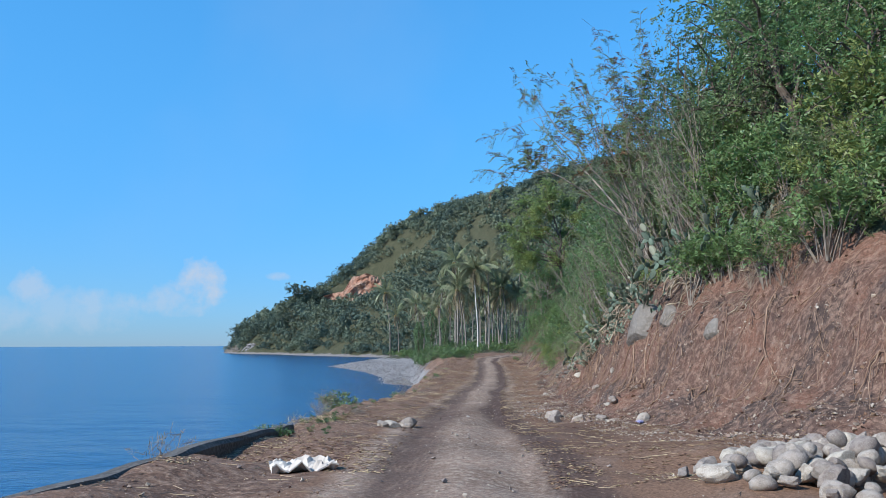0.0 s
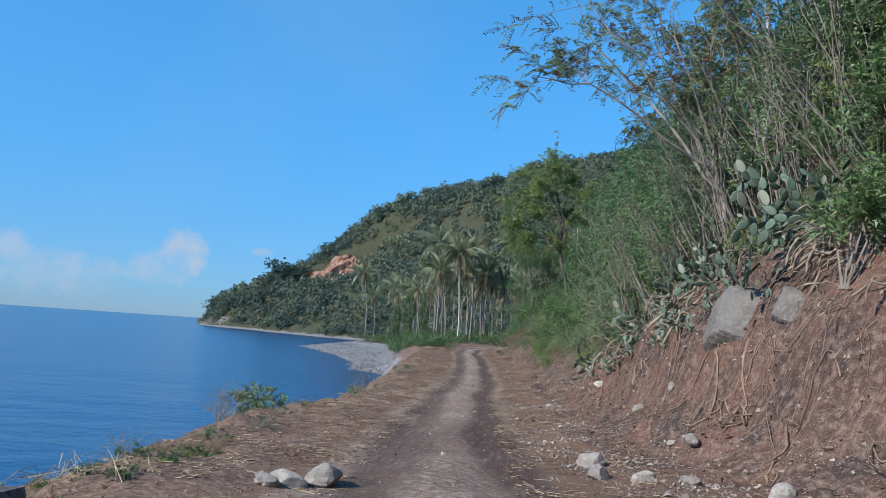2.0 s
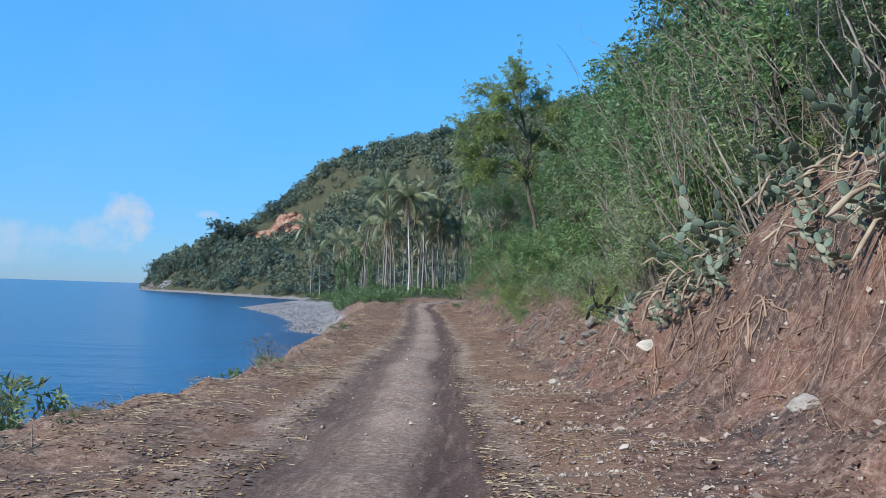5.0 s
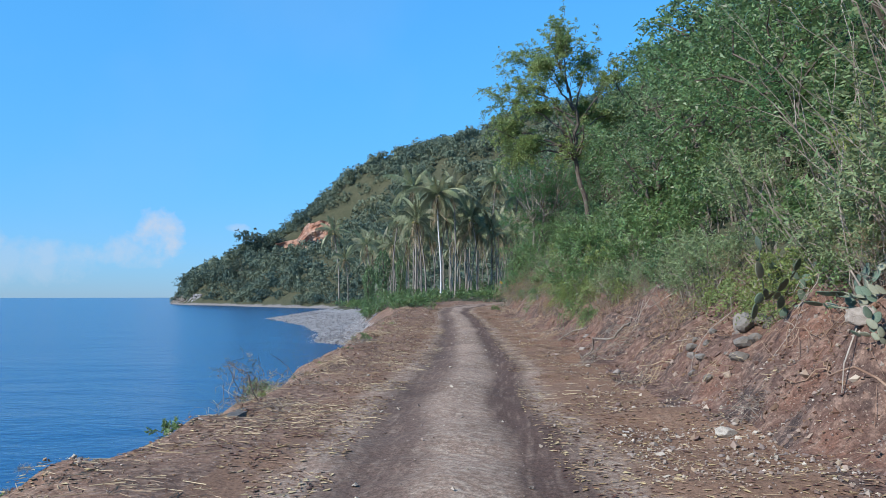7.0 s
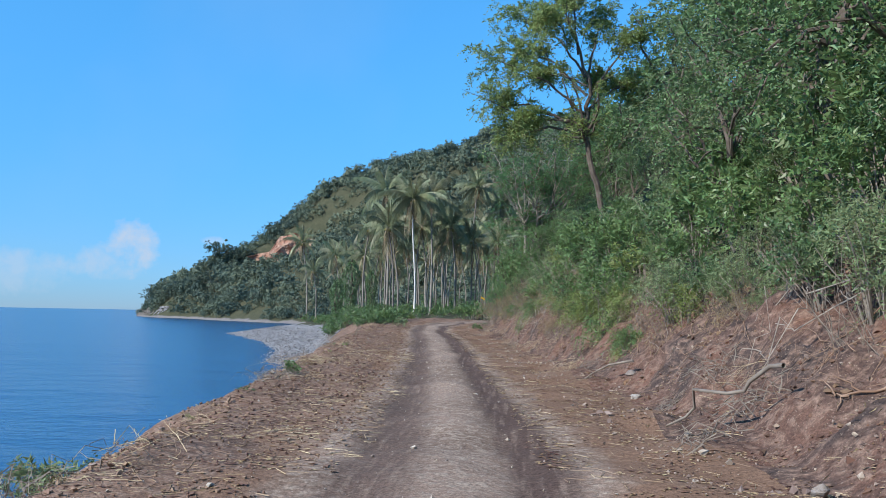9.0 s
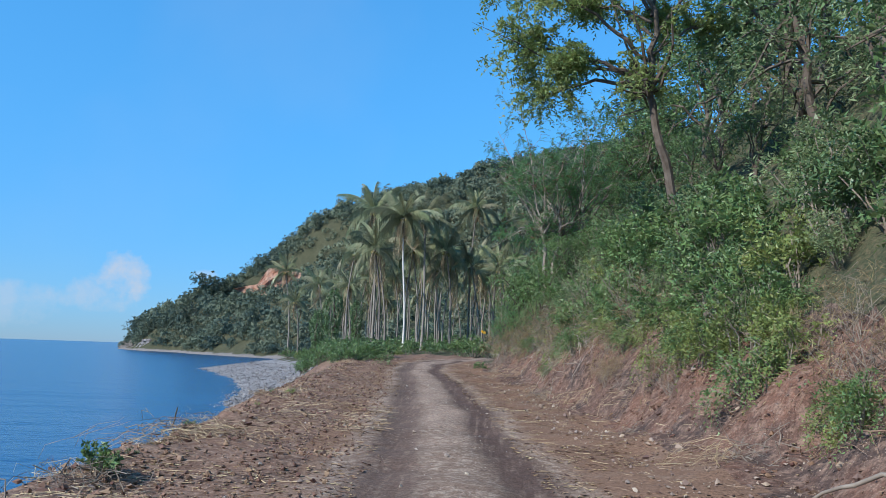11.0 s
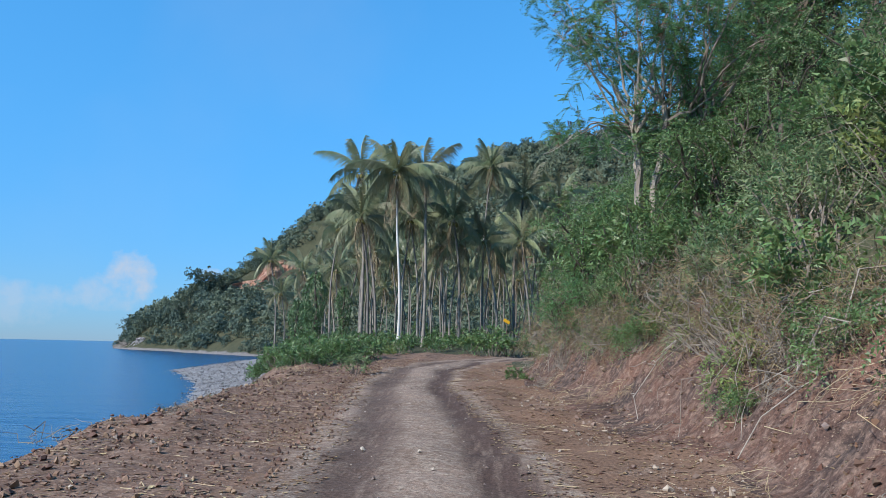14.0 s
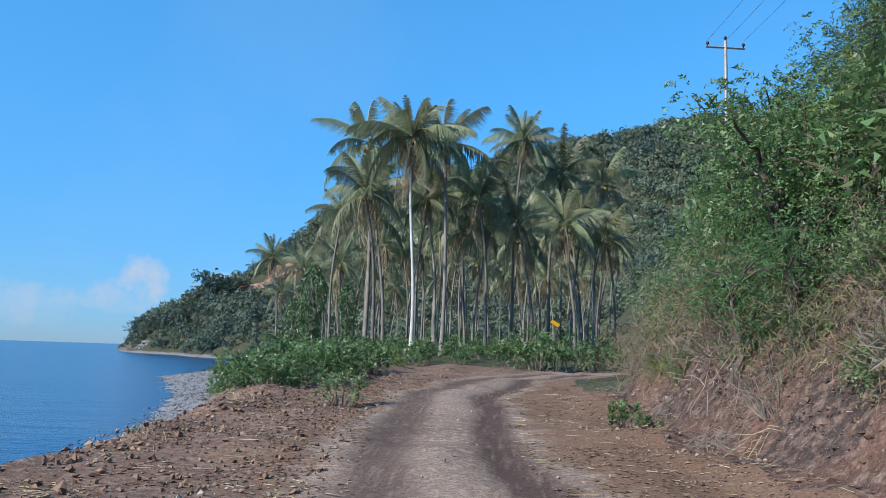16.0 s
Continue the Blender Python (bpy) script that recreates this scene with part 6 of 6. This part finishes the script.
for x, y, s in ((-4.3, 29.6, 1.0), (-4.7, 30.4, .8), (-5.4, 48.2, .9), (-4.4, 44.6, 1.2), (-2.4, 14.4, 1.0), (-3.1, 22.8, .6)):
    place(TWIGS, spot(x, y, 0.05, gl.uniform(0, 6.28), s))
for k in range(130):
    y = gl.uniform(17, 100)
    if gl.uniform() < 0.35:
        y = gl.uniform(20, 32)
    x = float(edge_x(y)) + gl.uniform(-0.7, 0.6)
    tuft = gl.uniform()
    place(VERGE_GRASS if tuft < 0.55 else VERGE_DARK if tuft < 0.85 else VERGE_GREEN, spot(x, y, 0.02, gl.uniform(0, 6.28), gl.uniform(0.3, 0.6)))

for k in range(60):
    y = gl.uniform(17.5, 25.5)
    x = float(edge_x(y)) + gl.uniform(-0.9, 0.9)
    place((VERGE_DARK, VERGE_GRASS, VERGE_DARK, VERGE_GREEN)[k % 4], spot(x, y, 0.02, gl.uniform(0, 6.28), gl.uniform(0.35, 0.75)))
for k, (x, y, s) in enumerate(((-1.9, 114.5, 1.3), (-0.5, 114.7, 1.45), (-1.2, 116.6, 1.5), (0.6, 115.5, 1.4), (-2.9, 115.6, 1.2))):
    place(SH_LOW[k % 2], spot(x, y, 0.1, k, s))
# yellow panel on a post among the bushes at the road's end
panel = thing("yellow_panel", "bright yellow panel on a post half hidden in bushes", "panel")
zp = land1(-1.1, 115.5)
panel.matrix_basis = pose(-1.1, 115.5, zp)
bm = bmesh.new()
bmesh.ops.create_cube(bm, size=1)
for v in bm.verts:
    v.co = Vector((v.co.x * 0.42, v.co.y * 0.04, v.co.z * 0.19))
bmesh.ops.bevel(bm, geom=bm.edges[:], offset=0.02, segments=2, affect="EDGES")
yme = bpy.data.meshes.new("board")
bm.to_mesh(yme)
bm.free()
yme.materials.append(M_YELLOW)
part("board", yme, panel, Matrix.LocRotScale((0, -0.06, 2.7 - zp), Euler((0.2, 0.5, 0.1)), (1, 1, 1)))
part("post", Geo().add(*tube([(0, 0, -0.3), (0, 0, 0.6), (0.01, 0, 2.7 - zp)], [0.035, 0.033, 0.03], 8)).data("post", M_DARKBARK, True), panel)

# ---------------------------------------------------------------- power poles
def power_pole(label, h):
    root = thing("power_pole", label, "pole", "power poles on the hill")
    part("mast", Geo().add(*tube([(0, 0, -0.5), (0, 0, h * 0.5), (0, 0, h)], [0.13, 0.105, 0.08], 10)).data("mast", M_POLE, True), root)
    part("crossarm", Geo().add(*tube([(-0.95, 0, h - 0.35), (0, 0, h - 0.34), (0.95, 0, h - 0.35)], [0.06, 0.06, 0.06], 4)).data("crossarm", M_POLE), root)
    for x in (-0.88, 0.0, 0.88):
        z = h - 0.30 if x else h
        part("insulator", Geo().add(*tube([(x, 0, z), (x, 0, z + 0.08), (x, 0, z + 0.1), (x, 0, z + 0.2), (x, 0, z + 0.24)], [0.03, 0.04, 0.075, 0.07, 0.02], 8)).data("insulator", M_INSUL, True), root)
    return root


POLES = [(11.8, 48.3, 19.3), (7.0, 118, 16.6)]
for k, (x, y, top) in enumerate(POLES):
    zb = land1(x, y)
    p = power_pole("steel power pole with a crossarm and brown insulators", top - zb)
    p.matrix_basis = pose(x, y, zb, 0, 0, 8)
for dx in (-0.88, 0.0, 0.88):
    a, b = np.array([POLES[0][0] + dx, 48.3, 19.3]), np.array([POLES[1][0] + dx, 118, 16.6])
    c = a + np.array([4.0, -60, 3.0])
    for name_a, p, q in (("span", a, b), ("span", a, c)):
        t = np.linspace(0, 1, 20)[:, None]
        line = p + (q - p) * t + np.array([0, 0, -1.2]) * (4 * t * (1 - t))
        tagged(new("power_line", Geo().add(*tube(line, 0.008, 4)).data("power_line", M_WIRE)), "thin dark power line strung between poles", "cable", "power lines")

# ---------------------------------------------------------------- far hill: rock face and woods
gf = np.random.default_rng(53)
t, w = np.meshgrid(np.linspace(0, 1, 64), np.linspace(0, 1, 18))
fx = -137 + 47 * t + 0.6 * grid_noise(t * 90, w * 30, 2.0, 20)
top = np.interp(fx, [-137, -125, -123, -120, -112, -104, -97, -90], [32, 34.5, 40, 43.5, 44.5, 43, 41, 34]) + 0.9 * grid_noise(fx, 0 * fx, 2.2, 23)
low = np.interp(fx, [-137, -125, -112, -90], [29.5, 29, 27.5, 26])
fz = low * (1 - w) + top * w
crag = 2.6 * grid_noise(fx, fz, 5.5, 21) + 1.6 * grid_noise(fx, fz, 2.4, 22)
fy = 481 + 0.45 * (fz - 27) + np.floor(crag * 1.4) / 1.4 + 0.4 * grid_noise(fx, fz, 1.0, 24)
nc, nr = 64, 18
a, b = np.meshgrid(np.arange(nr - 1), np.arange(nc - 1), indexing="ij")
Fc = np.stack([a * nc + b, a * nc + b + 1, (a + 1) * nc + b + 1, (a + 1) * nc + b], -1).reshape(-1, 4)
back = np.stack([fx, fy + 14, fz - 2], -1).reshape(-1, 3)
Vc = np.concatenate([np.stack([fx, fy, fz], -1).reshape(-1, 3), back])
ring = [(k, k + 1, k + 1 + nc * nr, k + nc * nr) for k in range(nc * (nr - 1), nc * nr - 1)]
cliff = tagged(new("cliff", mesh_data("cliff", Vc, np.concatenate([Fc, np.array(ring)]), M_CLIFF)), "bare reddish quarried rock face on the far hill", "cliff", kind="structure")

# pale scree at the headland's foot
n = 420
ys = gf.uniform(452, 468, n)
xs = np.interp(ys, [450, 500], [-172, -205]) + 4.5 * gf.uniform(size=n) ** 1.3 + 0.5
scatter("scree", "pale fallen rocks at the foot of the headland", "rocks", M_COBBLE, xs, ys, 0.3 + 0.9 * gf.uniform(size=n) ** 2, gf)

# dark rocks along the foot of the headland
n = 260
ys = gf.uniform(470, 560, n)
xs = np.interp(ys, SHORE[:, 1], SHORE[:, 0]) + 3.5 * gf.uniform(size=n) - 0.5
scatter("headland_rocks", "dark weathered rocks along the headland shore", "rocks", M_BOULDER, xs, ys, 0.7 + 2.0 * gf.uniform(size=n) ** 2, gf)

# trees that stand out on the headland, then the woods: crowns near the shore first, then over the slopes
HEAD = [canopy_tree("headland_tree", "broad dark tree standing out on the headland", M_FARLEAF, gf, 12, 7.0, 11, 3000, 0.85, 0.26, group="trees on the headland"),
        canopy_tree("headland_tree", "rounded green tree standing out on the headland", M_FARLEAF, gf, 12, 6.0, 9, 2600, 0.85, 0.26, group="trees on the headland")]
for k, (x, y, size) in enumerate(((-205.3, 520, 0.95), (-199, 510, 0.8), (-176, 470, 0.7), (-170, 462, 0.65), (-151, 476, 1.25), (-158, 478, 0.95), (-146, 482, 0.85), (-143, 440, 0.9), (-150, 446, 0.8), (-139.6, 512, 0.95),
                                  (-133, 516, 0.95), (-125, 516, 1.05), (-118, 520, 0.8), (-111, 540, 0.9), (-92, 538, 0.8), (-70, 500, 0.8), (-210, 534, 0.75), (-190, 492, 0.7), (-183, 486, 0.75), (-128, 420, 0.8), (-120, 430, 0.7))):
    place(HEAD[k % 2], spot(x, y, 0.6, k * 1.3, size))
wood_x, wood_y = [], []
for want, s_lo, s_hi, y_lo, y_hi in ((620, 0.4, 12, 270, 560), (4300, 8, 330, 236, 600)):
    yy = gf.uniform(y_lo, y_hi, want * 14)
    xx = gf.uniform(-228, 120, want * 14)
    s = shore_distance(xx, yy)
    ok = (s > s_lo) & (s < s_hi) & (xx < 0.24 * (yy - 60) + 14)
    ok &= ~((xx > -137) & (xx < -91) & (yy > 404) & (yy < 492) & (land(xx, yy) > 23)) & ~((s < 5) & (yy > 451) & (yy < 469))
    wood_x.append(xx[ok][:want])
    wood_y.append(yy[ok][:want])
m = 560
ex, ey = gf.uniform(8, 90, m * 3), gf.uniform(112, 240, m * 3)
keep = (ex > foot_x(ey) + 1)
wood_x.append(ex[keep][:m])
wood_y.append(ey[keep][:m])
cx_, cy_ = np.concatenate(wood_x), np.concatenate(wood_y)
cz_ = land(cx_, cy_)
n = len(cx_)
rad = (1.5 + 3.4 * gf.uniform(size=n) ** 1.6) * np.interp(cy_, [240, 300, 420], [0.75, 0.95, 1.3])
rad[:620] *= 0.75
rad[cy_ < 240] *= 0.62
per, lobes = 102, 6
hub = gf.normal(size=(n, lobes, 3))
hub /= np.linalg.norm(hub, axis=2, keepdims=True)
hub = hub * np.array([0.62, 0.62, 0.40]) * gf.uniform(0.6, 1.1, (n, lobes, 1)) + np.array([0, 0, 0.25])
hub_r = gf.uniform(0.32, 0.55, (n, lobes))
u = gf.normal(size=(n, lobes, per // lobes, 3))
u /= np.linalg.norm(u, axis=3, keepdims=True)
u[..., 2] = np.abs(u[..., 2]) * 1.15 - 0.3
local = hub[:, :, None] + u * (hub_r[:, :, None] * gf.uniform(0.8, 1.05, (n, lobes, per // lobes)))[..., None]
P = np.stack([cx_, cy_, cz_ + rad * 0.45], -1)[:, None] + local.reshape(n, per, 3) * rad[:, None, None]
sz = np.repeat(rad[:, None], per, 1).ravel() * gf.uniform(0.19, 0.31, n * per)
Vf, Ff = leaf_quads(P.reshape(-1, 3), gf.normal(size=(n * per, 3)), sz, sz * 0.45, gf, facing=(u + 0.35 * gf.normal(size=u.shape)).reshape(-1, 3))
tagged(new("hill_woods", mesh_data("hill_woods", Vf, Ff, M_FARLEAF)), "dense green scrub woods covering the far hill", "woods", kind="stuff")
